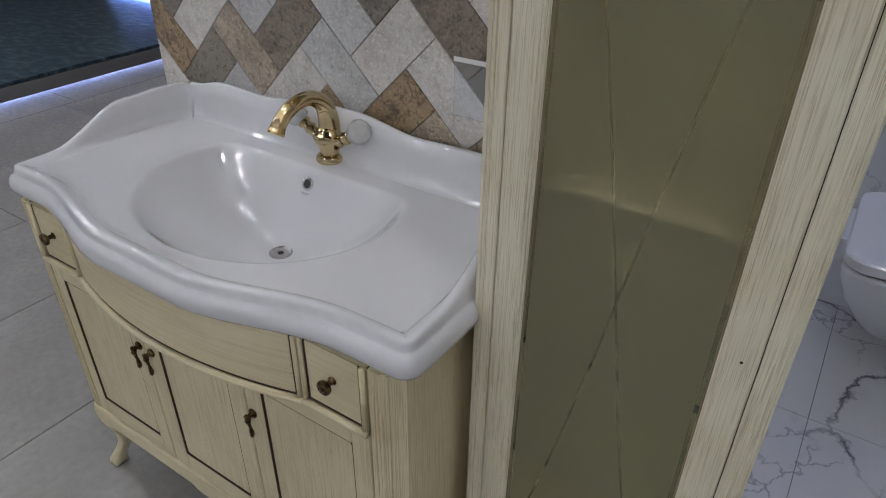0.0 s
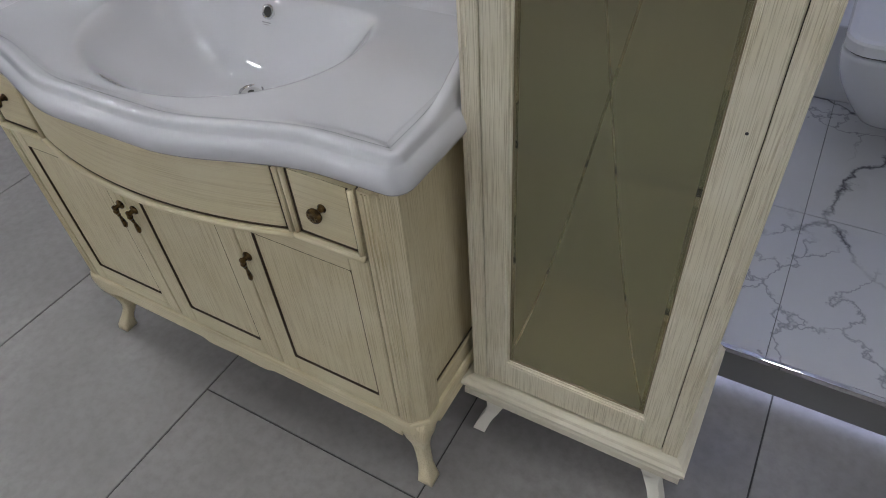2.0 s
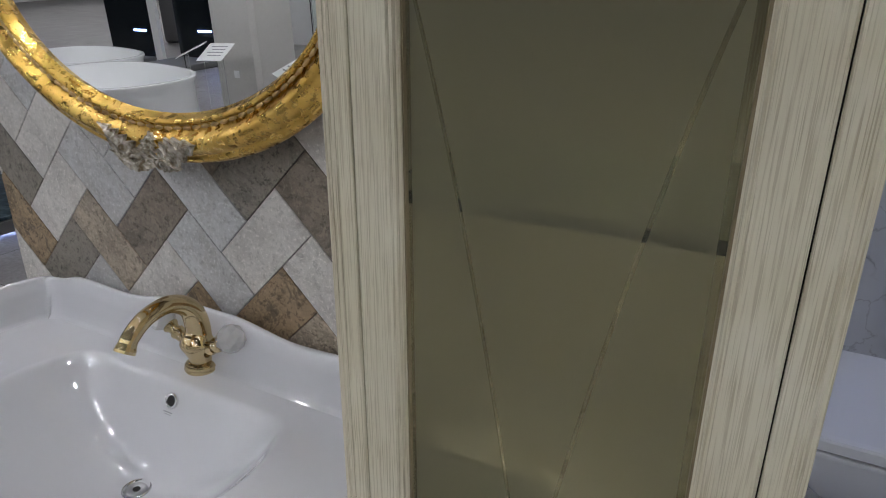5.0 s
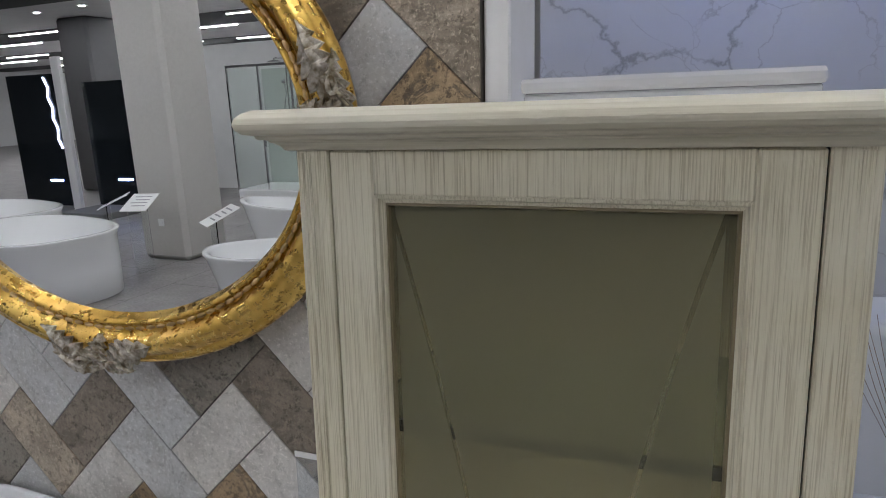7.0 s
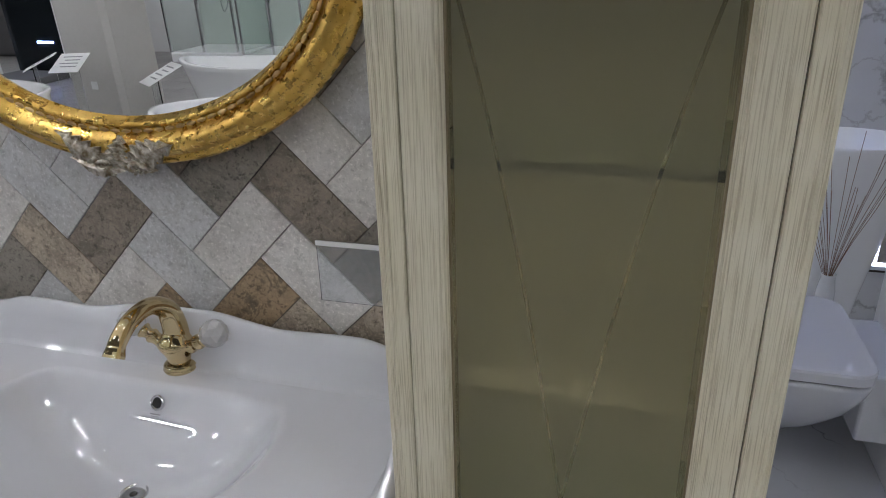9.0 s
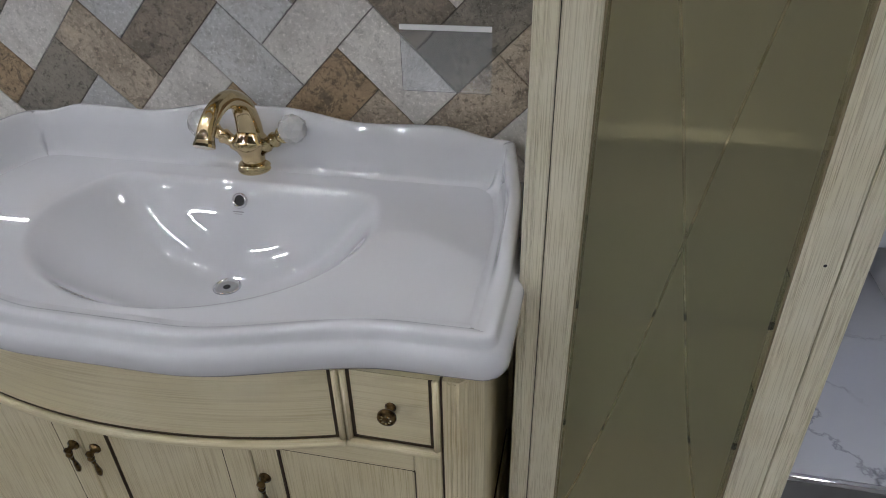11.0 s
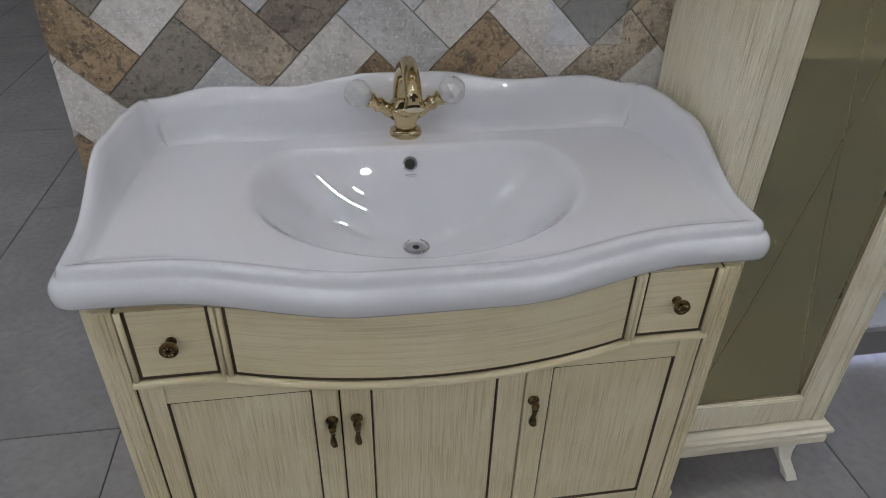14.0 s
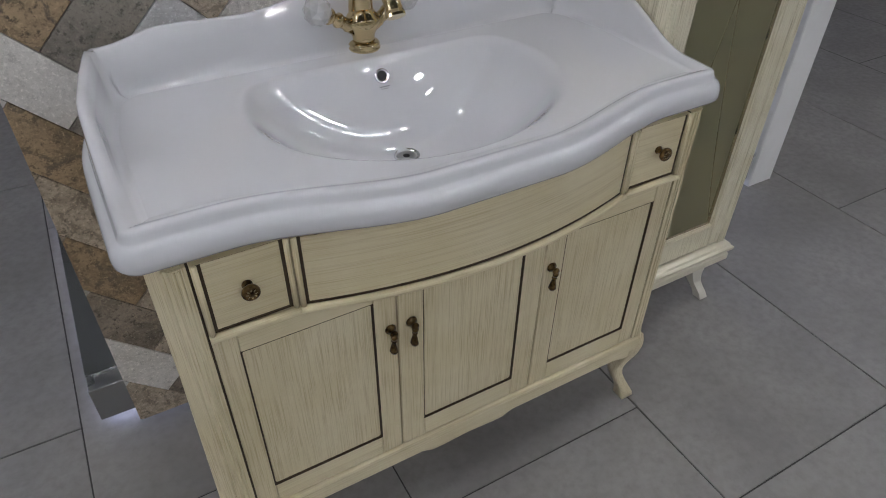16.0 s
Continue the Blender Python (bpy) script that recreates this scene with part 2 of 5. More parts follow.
_c = _n.noise(_v, 22, 4, 0.6)
_n.to("Base Color", _n.ramp(_c, [(0.35, (0.010, 0.020, 0.036)), (0.52, (0.035, 0.062, 0.085)), (0.68, (0.13, 0.18, 0.20))]))
_n.bump(_c, 0.6, 0.01)
BLACK_GLASS = material("black_glass", (0.012, 0.016, 0.02), 0.06)
CABIN_BACK = plaster("pale_green_panel", (0.47, 0.52, 0.49), 5)
GREY_PANEL = plaster("grey_panel", (0.16, 0.16, 0.165), 6)
PAPER = material("white_paper_card", (0.82, 0.82, 0.82), 0.5)
INK = material("printed_ink", (0.30, 0.30, 0.32), 0.6)
TWIG = material("dry_twig", (0.20, 0.11, 0.07), 0.8)


def glow(name, colour, strength):
    m = material(name, (0.8, 0.8, 0.8), 0.5)
    b = m.node_tree.nodes["Principled BSDF"]
    b.inputs["Emission Color"].default_value = (*colour, 1)
    b.inputs["Emission Strength"].default_value = strength
    return m


LINE_GLOW = glow("lamp_line", (0.95, 0.965, 1.0), STRIP_POWER)
SPOT_GLOW = glow("lamp_disc", (0.955, 0.965, 1.0), SPOT_POWER)
LED_GLOW = glow("led_strip", (0.62, 0.68, 1.0), LED_POWER)
# bluish fill light for the marble niche, not a known lamp
NICHE_FILL = glow("cool_fill_glow", (0.40, 0.51, 1.0), 74.0)
FAR_GLOW = glow("blue_white_led_strip", (0.42, 0.52, 1.0), 26.0)
BLUE_GLOW = glow("blue_led", (0.22, 0.36, 1.0), 45.0)


# ---------------------------------------------------------------- building helpers
def finish(name, bm, mat, smooth=False):
    bmesh.ops.recalc_face_normals(bm, faces=bm.faces)
    me = bpy.data.meshes.new(name)
    for f in bm.faces:
        f.smooth = smooth
    bm.to_mesh(me)
    bm.free()
    me.materials.append(mat)
    return new(name, me)


def part(name, bm, mat, parent, label="", smooth=False):
    """One mesh in world places, linked under a thing or a part."""
    root = parent
    at = Vector((0, 0, 0))
    while root is not None:
        at += root.location
        root = root.parent
    bmesh.ops.translate(bm, verts=bm.verts, vec=-at)
    ob = finish(name, bm, mat, smooth)
    ob.parent = parent
    return tagged(ob, label) if label else ob


def thing(name, at, label, category, group="", kind=""):
    ob = new(name)
    ob.location = at
    ob.empty_display_size = 0.05
    return tagged(ob, label, category, group, kind)


def single(name, bm, mat, at, label, category, group="", kind="", smooth=False):
    bmesh.ops.translate(bm, verts=bm.verts, vec=-Vector(at))
    ob = finish(name, bm, mat, smooth)
    ob.location = at
    return tagged(ob, label, category, group, kind)


def box(x0, x1, y0, y1, z0, z1, bevel=0.0, bm=None, segments=1):
    out = bm or bmesh.new()
    made = bmesh.ops.create_cube(out, size=1.0, matrix=Matrix.Translation(((x0 + x1) / 2, (y0 + y1) / 2, (z0 + z1) / 2)) @ Matrix.Diagonal((x1 - x0, y1 - y0, z1 - z0, 1)))
    if bevel > 0:
        edges = list({e for v in made["verts"] for e in v.link_edges})
        bmesh.ops.bevel(out, geom=edges, offset=bevel, segments=segments, profile=0.5, affect="EDGES")
    return out


def rings(loops, closed=True, cap=(True, True), bm=None):
    """Skin a list of loops with the same number of points."""
    out = bm or bmesh.new()
    rows = [[out.verts.new(p) for p in loop] for loop in loops]
    n = len(rows[0])
    for a, b in zip(rows, rows[1:]):
        for i in range(n if closed else n - 1):
            j = (i + 1) % n
            out.faces.new((a[i], a[j], b[j], b[i]))
    if closed and cap[0]:
        out.faces.new(rows[0][::-1])
    if closed and cap[1]:
        out.faces.new(rows[-1])
    return out


def lathe(profile, m=Matrix(), segments=24, bm=None):
    """Turn (radius, height) pairs about the local z axis of m."""
    loops = []
    for r, h in profile:
        loops.append([m @ Vector((max(r, 1e-4) * math.cos(2 * math.pi * k / segments), max(r, 1e-4) * math.sin(2 * math.pi * k / segments), h)) for k in range(segments)])
    return rings(loops, bm=bm)


def tube(points, radii, segments=12, bm=None, squash=1.0):
    """A round bar along points, with a radius at each."""
    pts = [Vector(p) for p in points]
    loops = []
    up = None
    for i, p in enumerate(pts):
        d = (pts[min(i + 1, len(pts) - 1)] - pts[max(i - 1, 0)]).normalized()
        if up is None:
            up = d.orthogonal().normalized()
        side = d.cross(up).normalized()
        up = side.cross(d).normalized()
        r = radii[i] if isinstance(radii, (list, tuple)) else radii
        loops.append([p + side * (r * math.cos(2 * math.pi * k / segments)) + up * (r * squash * math.sin(2 * math.pi * k / segments)) for k in range(segments)])
    return rings(loops, bm=bm)


def smooth_curve(points, steps=8):
    """Points along a soft curve through the given ones."""
    p = [Vector(q) for q in points]
    p = [p[0] * 2 - p[1]] + p + [p[-1] * 2 - p[-2]]
    out = []
    for i in range(1, len(p) - 2):
        for k in range(steps):
            t = k / steps
            a, b, c, d = p[i - 1], p[i], p[i + 1], p[i + 2]
            out.append(0.5 * ((2 * b) + (c - a) * t + (2 * a - 5 * b + 4 * c - d) * t * t + (3 * b - a - 3 * c + d) * t ** 3))
    out.append(p[-2])
    return out


def mould(profile, path, corner_ends=True, bm=None):
    """Run a moulding: profile of (out, up) pairs along an open path of ((x, y), (nx, ny)) stations."""
    loops = []
    for (x, y), (nx, ny) in path:
        loops.append([(x + nx * o, y + ny * o, u) for o, u in profile])
    return rings(loops, bm=bm)


def step(a, b, t):
    k = min(1.0, max(0.0, (t - a) / (b - a)))
    return k * k * (3 - 2 * k)


# ---------------------------------------------------------------- the setting
def structure(name, bm, mat, label, category, smooth=False):
    return single(name, bm, mat, (0, 0, 0), label, category, kind="structure", smooth=smooth)


floor = structure("floor", box(-30, 9, -34, 9, -0.12, -0.003), GROUT, "grey large-format tiled showroom floor with dark joints", "floor")
ceiling = structure("ceiling", box(-30, 9, -34, 9, CEILING, CEILING + 0.2), WHITE_CEILING, "white plastered showroom ceiling with dark open channels", "ceiling")
LINE_ROWS = [-1.3 - 4.5 * k for k in range(-2, 7)]
for y in LINE_ROWS:
    part("channel", box(-29.9, 8.9, y - 1.75, y + 0.1, CEILING - 0.012, CEILING - 0.002), DARK_CEILING, ceiling, "dark open-cell ceiling channel")
structure("wall_west", box(-30.2, -30, -34, 9, -0.1, CEILING), PALE_WALL, "pale grey far showroom wall", "wall")
structure("wall_east", box(9, 9.2, -34, 9, -0.1, CEILING), PALE_WALL, "pale grey far showroom wall", "wall")
structure("wall_south", box(-30, 9, -34.2, -34, -0.1, CEILING), PALE_WALL, "pale grey far showroom wall", "wall")
structure("wall_north", box(-30, 9, 9, 9.2, -0.1, CEILING), PALE_WALL, "pale grey far showroom wall", "wall")
wall_marble = structure("wall_marble", box(0.20, 2.6, 2.0, 2.1, 0.0, 2.9), WALL_MARBLE, "white marble wall with soft grey veins", "wall")
structure("wall_display", box(-0.631, 0.592, 0.006, 0.05, 0.035, 2.45), WALL_GROUT, "free-standing display wall of slate-look tiles laid in herringbone", "wall")
structure("wall_backing", box(-0.629, 0.590, 0.052, 0.10, 0.14, 2.45), PLASTER, "white back of the display wall", "wall")
structure("trim_post", box(0.595, 0.629, 0.01, 0.14, 0.148, 2.45, 0.003), PLASTER, "white post beside the tiled display wall", "post")
structure("wall_partition", box(1.576, 1.70, 0.035, 1.25, 0.0, 2.9, 0.004), PLASTER, "white plastered partition with a rough lower edge", "wall")

# podium behind the display wall: plinth, LED strip below it, top slabs
podium = structure("podium", box(-0.70, 1.574, 0.075, 1.99, 0.105, 0.128), PLINTH, "low display podium lit from below", "podium")
part("front_band", box(-0.715, 1.574, 0.052, 0.072, 0.030, 0.138, 0.002), PLINTH, podium, "grey metal front band")
part("side_band", box(-0.715, -0.698, 0.073, 1.985, 0.045, 0.138, 0.002), PLINTH_TOP, podium, "brushed metal side band")
part("edge_trim", box(0.62, 1.574, 0.046, 0.056, 0.132, 0.148, 0.001), CHROME, podium, "chrome edge trim")
part("steel_top", box(-0.715, 0.60, 0.105, 1.99, 0.130, 0.141, 0.001), PLINTH_TOP, podium, "brushed steel top")
part("core", box(-0.5, 1.5, 0.30, 1.98, 0.0, 0.104), PLINTH, podium)
part("led_strip", box(-0.70, 1.573, 0.080, 0.092, 0.022, 0.030), LED_GLOW, podium, "cool white LED strip")
part("side_led_strip", box(-0.69, -0.675, 0.11, 1.95, 0.052, 0.06), LED_GLOW, podium, "cool white LED strip")
X_CUTS, Y_CUTS = (0.62, 1.075, 1.574), (0.058, 0.60, 1.27, 1.99)
for xa, xb in zip(X_CUTS, X_CUTS[1:]):
    for ya, yb in zip(Y_CUTS, Y_CUTS[1:]):
        part("marble_slab", box(xa + 0.0008, xb - 0.0008, ya + 0.0008, yb - 0.0008, 0.129, 0.146, 0.0008), MARBLE, podium, "white marble slab with grey veins")

part("rear_top", box(1.575, 2.6, 1.252, 1.99, 0.0, 0.146), MARBLE, podium, "white marble slab with grey veins")
# added fill lamp, out of view: tints and brightens the marble niche
niche_fill_lamp = thing("glow_bar", (1.1, 1.5, 2.7), "added bluish fill lamp, unseen, over the marble niche", "lamp")
part("housing", box(0.5, 1.5, 1.48, 1.52, 2.70, 2.74, 0.003), WHITE, niche_fill_lamp)
part("diffuser", box(0.51, 1.49, 1.485, 1.515, 2.690, 2.6995), NICHE_FILL, niche_fill_lamp, "glowing diffuser")
for x in (0.55, 1.45):
    part("rod", tube([(x, 1.5, 2.74), (x, 1.5, CEILING)], 0.004, 6), WHITE, niche_fill_lamp)

# far display podium with a dark pebble floor, on the far side of the aisle
far_podium = structure("podium_dark", box(-6.5, -3.55, -1.2, 4.2, 0.04, 0.10), GREY_PANEL, "dark display podium with a pebble floor, lit from below", "podium")
part("pebble_floor", box(-6.5, -3.60, -1.2, 4.2, 0.102, 0.125, 0.004), STONE_DARK, far_podium, "dark wet-looking pebble floor")
part("front_band", box(-3.548, -3.53, -1.2, 4.2, 0.035, 0.115, 0.002), PLINTH, far_podium, "grey metal front band")
part("led_strip", box(-3.70, -3.68, -1.2, 4.2, 0.02, 0.03), FAR_GLOW, far_podium, "cool white LED strip")
part("core", box(-6.4, -3.9, -1.1, 4.1, 0.0, 0.038), GREY_PANEL, far_podium)
dark_wall = structure("wall_dark", box(-6.5, -4.55, 2.9, 3.0, 0.126, 2.8), GREY_PANEL, "dark grey wet-room wall", "wall")
part("led_line", box(-5.6, -4.56, 2.88, 2.898, 0.132, 0.15), BLUE_GLOW, dark_wall, "blue LED line")
structure("wall_dark_back", box(-6.6, -6.5, -1.2, 4.2, 0.0, 2.8), GREY_PANEL, "dark grey wet-room back wall", "wall")


# ---------------------------------------------------------------- ceiling lamps
def strip_lamp(x, y, half):
    lamp = thing("linear_light", (x, y, CEILING), "slim white linear lamp along a dark ceiling channel", "ceiling light", "linear ceiling lamps")
    part("frame", box(x - half - 0.01, x + half + 0.01, y - 0.03, y + 0.03, CEILING - 0.05, CEILING - 0.0125, 0.004), WHITE, lamp)
    part("diffuser", box(x - half, x + half, y - 0.012, y + 0.012, CEILING - 0.058, CEILING - 0.0505), LINE_GLOW, lamp, "glowing diffuser")


def disc_lamp(x, y):
    lamp = thing("downlight", (x, y, CEILING), "round white recessed downlight in the white ceiling", "downlight", "round downlights")
    m = Matrix.Translation((x, y, 0))
    part("ring", lathe([(0.088, CEILING), (0.088, CEILING - 0.012), (0.062, CEILING - 0.016), (0.057, CEILING)], m, 20), WHITE, lamp)
    part("diffuser", lathe([(0.055, CEILING - 0.004), (0.055, CEILING - 0.012)], m, 20), SPOT_GLOW, lamp, "glowing diffuser")


# long lines in the channels, downlights in the white fields between them
for row, edge in [(r, e) for r in LINE_ROWS for e in (0.0, -1.6)]:
    y = row + edge
    for k in range(-17, 6):
        x = 0.4 + 1.55 * k + 0.35 * math.sin(3 * y)
        near = x > -9 and y > -9
        far = -24 < x < -6 and -31 < y < -9
        if k % 2 and (near or far) and not (y > 0 and x > -1.5):
            strip_lamp(x, y, 0.24 if near else 0.95)
for row, y in enumerate((0.5, -0.55, -2.1, -3.5, -4.7, -6.5, -8.1)):
    # columns with k below -5 are added lamps that brighten the mirrored showroom
    for k in range(-8, 4):
        x = 0.25 + 1.3 * k + 0.45 * math.cos(2.6 * row)
        if y < 0 or x < -1.2:
            disc_lamp(x, y + 0.12 * math.sin(5 * k))
for x, y in ((-10.4, -9.8), (-9.2, -9.0), (-11.8, -13.0), (-12.6, -16.5), (-11.5, -17.2), (-10.4, -16.4), (-15.0, -12.6)):
    disc_lamp(x, y)

# dark square recesses in the white fields
for x, y in ((-10.96, -12.3), (-6.5, -7.8), (-2.0, -3.4), (-14.5, -16.9)):
    single("ceiling_vent", box(x - 0.3, x + 0.3, y - 0.3, y + 0.3, CEILING - 0.02, CEILING - 0.002, 0.004), DARK_CEILING, (x, y, CEILING - 0.01), "dark square open-cell ceiling vent", "ceiling vent", "square ceiling vents")


# ---------------------------------------------------------------- washbasin
def basin_outline(n_side=26, n_front=70, n_back=56):
    """Plan of the basin's widest edge, back-left corner first, anticlockwise seen from above."""
    def front(x):
        k = step(0.40, 0.10, abs(x))
        return -0.502 - 0.062 * k - 0.004 * math.cos(x * 3)
    pts = []
    for i in range(n_side):
        t = i / n_side
        y = -0.004 - t * 0.4615
        pts.append((-0.510 - 0.028 * step(-0.02, -0.24, y) - 0.003 * math.sin(t * 3.14), y))
    for i in range(7):
        a = math.radians(180 + i * 90 / 7)
        pts.append((-0.501 + 0.037 * math.cos(a), -0.4655 + 0.037 * math.sin(a)))
    for i in range(n_front + 1):
        x = -0.500 + 1.000 * i / n_front
        pts.append((x, front(x)))
    for i in range(7):
        a = math.radians(270 + (i + 1) * 90 / 7)
        pts.append((0.501 + 0.037 * math.cos(a), -0.4655 + 0.037 * math.sin(a)))
    for i in range(n_side):
        t = 1 - (i + 1) / n_side
        y = -0.004 - t * 0.4615
        pts.append((0.510 + 0.028 * step(-0.02, -0.24, y) + 0.003 * math.sin(t * 3.14), y))
    for i in range(1, n_back):
        pts.append((0.512 - 1.024 * i / n_back, -0.004))
    return [Vector(p) for p in pts]


def basin():
    base = thing("washbasin", (0, -0.25, 0.838), "glossy white ceramic washbasin with a wavy front on the vanity", "washbasin")
    plan = basin_outline()
    n = len(plan)
    DECK = 0.886

    def normal(i):
        d = plan[(i + 1) % n] - plan[i - 1]
        return Vector((d.y, -d.x)).normalized()

    normals = [normal(i) for i in range(n)]
    for _ in range(3):
        normals = [(normals[i - 1] + normals[i] * 2 + normals[(i + 1) % n]).normalized() for i in range(n)]

    def rim(p):
        side = step(-0.40, -0.20, p.y)
        h = 0.897 + 0.068 * side + 0.006 * step(-0.17, -0.12, p.y) * step(-0.02, -0.08, p.y)
        if p.y > -0.05:
            x = abs(p.x)
            h += 0.019 * step(0.46, 0.36, x) - 0.004 * step(0.34, 0.22, x) + 0.021 * step(0.22, 0.06, x)
        return h

    def moved(p, q, inset):
        """A point of the plan moved inwards, kept clear of the other sides near the corners."""
        y = max(min(p.y - q.y * inset, -0.004 - inset), (-0.508 + inset if abs(p.x) > 0.41 else -1.0))
        side = 0.513 - inset + 0.028 * step(-0.02, -0.24, p.y)
        x = max(-side, min(side, p.x - q.x * inset))
        r = 0.7 * inset
        cx, cy = (side - r) * (1 if x > 0 else -1), -0.004 - inset - r
        if abs(x) > abs(cx) and y > cy and r > 0.004:
            k = r / max(1e-6, math.hypot(x - cx, y - cy))
            return cx + (x - cx) * k, cy + (y - cy) * k
        return x, y

    def ring(inset, height):
        return [(*moved(p, q, inset), height(p)) for p, q in zip(plan, normals)]

    def up(k):
        """Heights between the fixed shoulder and the rim."""
        return lambda p: 0.884 + (rim(p) - 0.884) * k

    def lift(k):
        return lambda p: rim(p) - k

    loops = [ring(0.05, lambda p: 0.845), ring(0.045, lambda p: 0.8385), ring(0.012, lambda p: 0.8385), ring(0.004, lambda p: 0.841), ring(0.0005, lambda p: 0.847),
             ring(0.0, lambda p: 0.856), ring(0.001, lambda p: 0.864), ring(0.0040, lambda p: 0.8715), ring(0.0080, lambda p: 0.8760), ring(0.0116, lambda p: 0.8785), ring(0.0142, lambda p: 0.8800),
             ring(0.0156, lambda p: 0.8820), ring(0.0164, lambda p: 0.8845), ring(0.0185, up(0.45)), ring(0.020, up(0.8)), ring(0.023, up(0.96)), ring(0.028, rim), ring(0.034, lift(0.001)), ring(0.038, lift(0.0035))]
    for inset, k in ((0.0415, 0.62), (0.0455, 0.3), (0.050, 0.08), (0.055, 0.02)):
        loops.append(ring(inset, lambda p: DECK + (rim(p) - DECK) * k))
    loops.append(ring(0.064, lambda p: DECK - 0.0015))
    # bowl: an oval dish cut off at the back by a steep flat wall
    dx, dy = 0.0, -0.236
    RX, RY, CY = 0.281, 0.239, -0.246

    def blend(p, q, k):
        """Soft maximum of two heights."""
        h = max(0.0, k - abs(p - q)) / k
        return max(p, q) + h * h * k * 0.25

    def dish(x, y):
        r = math.hypot(x / RX, (y - CY) / RY)
        oval = DECK - 0.006 - 0.147 * (1 - r ** 2.3) + 0.03 * max(0.0, r - 1)
        wall = DECK - 1.9 * (-0.119 - y) - 0.10 * x * x
        return -blend(-blend(oval, wall, 0.055), -DECK, 0.013)

    body = rings(loops, cap=(False, False))
    # deck and bowl as one sheet that runs in under the rim
    NX, NY = 150, 84

    def front_edge(x):
        return -0.502 - 0.062 * step(0.40, 0.10, abs(x)) - 0.004 * math.cos(x * 3) + 0.060

    sheet = []
    for i in range(NX + 1):
        u = -1 + 2 * i / NX
        row = []
        for j in range(NY + 1):
            y = front_edge(u * 0.47) + (-0.066 - front_edge(u * 0.47)) * j / NY
            x = u * (0.451 + 0.028 * step(-0.02, -0.24, y))
            row.append(body.verts.new((x, y, max(dish(x, y), DECK - 0.1535))))
        sheet.append(row)
    for ra, rb in zip(sheet, sheet[1:]):
        for j in range(NY):
            body.faces.new((ra[j], rb[j], rb[j + 1], ra[j + 1]))
    bmesh.ops.remove_doubles(body, verts=body.verts, dist=2e-5)
    part("bowl", body, CERAMIC, base, smooth=True)
    m = Matrix.Translation((dx, dy, DECK - 0.1545))
    drain = part("drain", lathe([(0.0255, 0.0), (0.0255, 0.0045), (0.0235, 0.006), (0.0215, 0.0045), (0.0208, 0.002)], m, 24), CHROME, base, "chrome drain ring", smooth=True)
    part("drain_plug", lathe([(0.0205, 0.0005), (0.0200, 0.0026), (0.016, 0.0036), (0.0075, 0.0030), (0.0068, 0.0020)], m, 24), PLUG, drain, "dull chrome plug", smooth=True)
    part("drain_hole", lathe([(0.0066, 0.0022), (0.0066, 0.0030)], m @ Matrix.Translation((-0.001, 0.0, 0)), 16), BLACK, drain)
    tilt = Matrix.Translation((0, -0.1372, 0.8580)) @ Euler((radians(62), 0, 0)).to_matrix().to_4x4()
    over = part("overflow", lathe([(0.0145, -0.004), (0.0145, 0.002), (0.013, 0.0036), (0.0105, 0.003), (0.0098, 0.0)], tilt, 24), CHROME, base, "chrome overflow ring", smooth=True)
    part("overflow_hole", lathe([(0.0098, -0.001), (0.0098, 0.0012)], tilt, 20), BLACK, over)
    # printed mark under the overflow, as plain bars
    logo = bmesh.new()
    for k, (w, z) in enumerate(((0.011, -0.0205), (0.0075, -0.0245))):
        bmesh.ops.create_cube(logo, size=1, matrix=tilt @ Matrix.Translation((0, z, 0.0022 - 0.0003 * k)) @ Matrix.Diagonal((2 * w, 0.0022 - 0.0009 * k, 0.0012, 1)))
    part("printed_mark", logo, INK, base, "small grey printed mark")
    return base


basin()


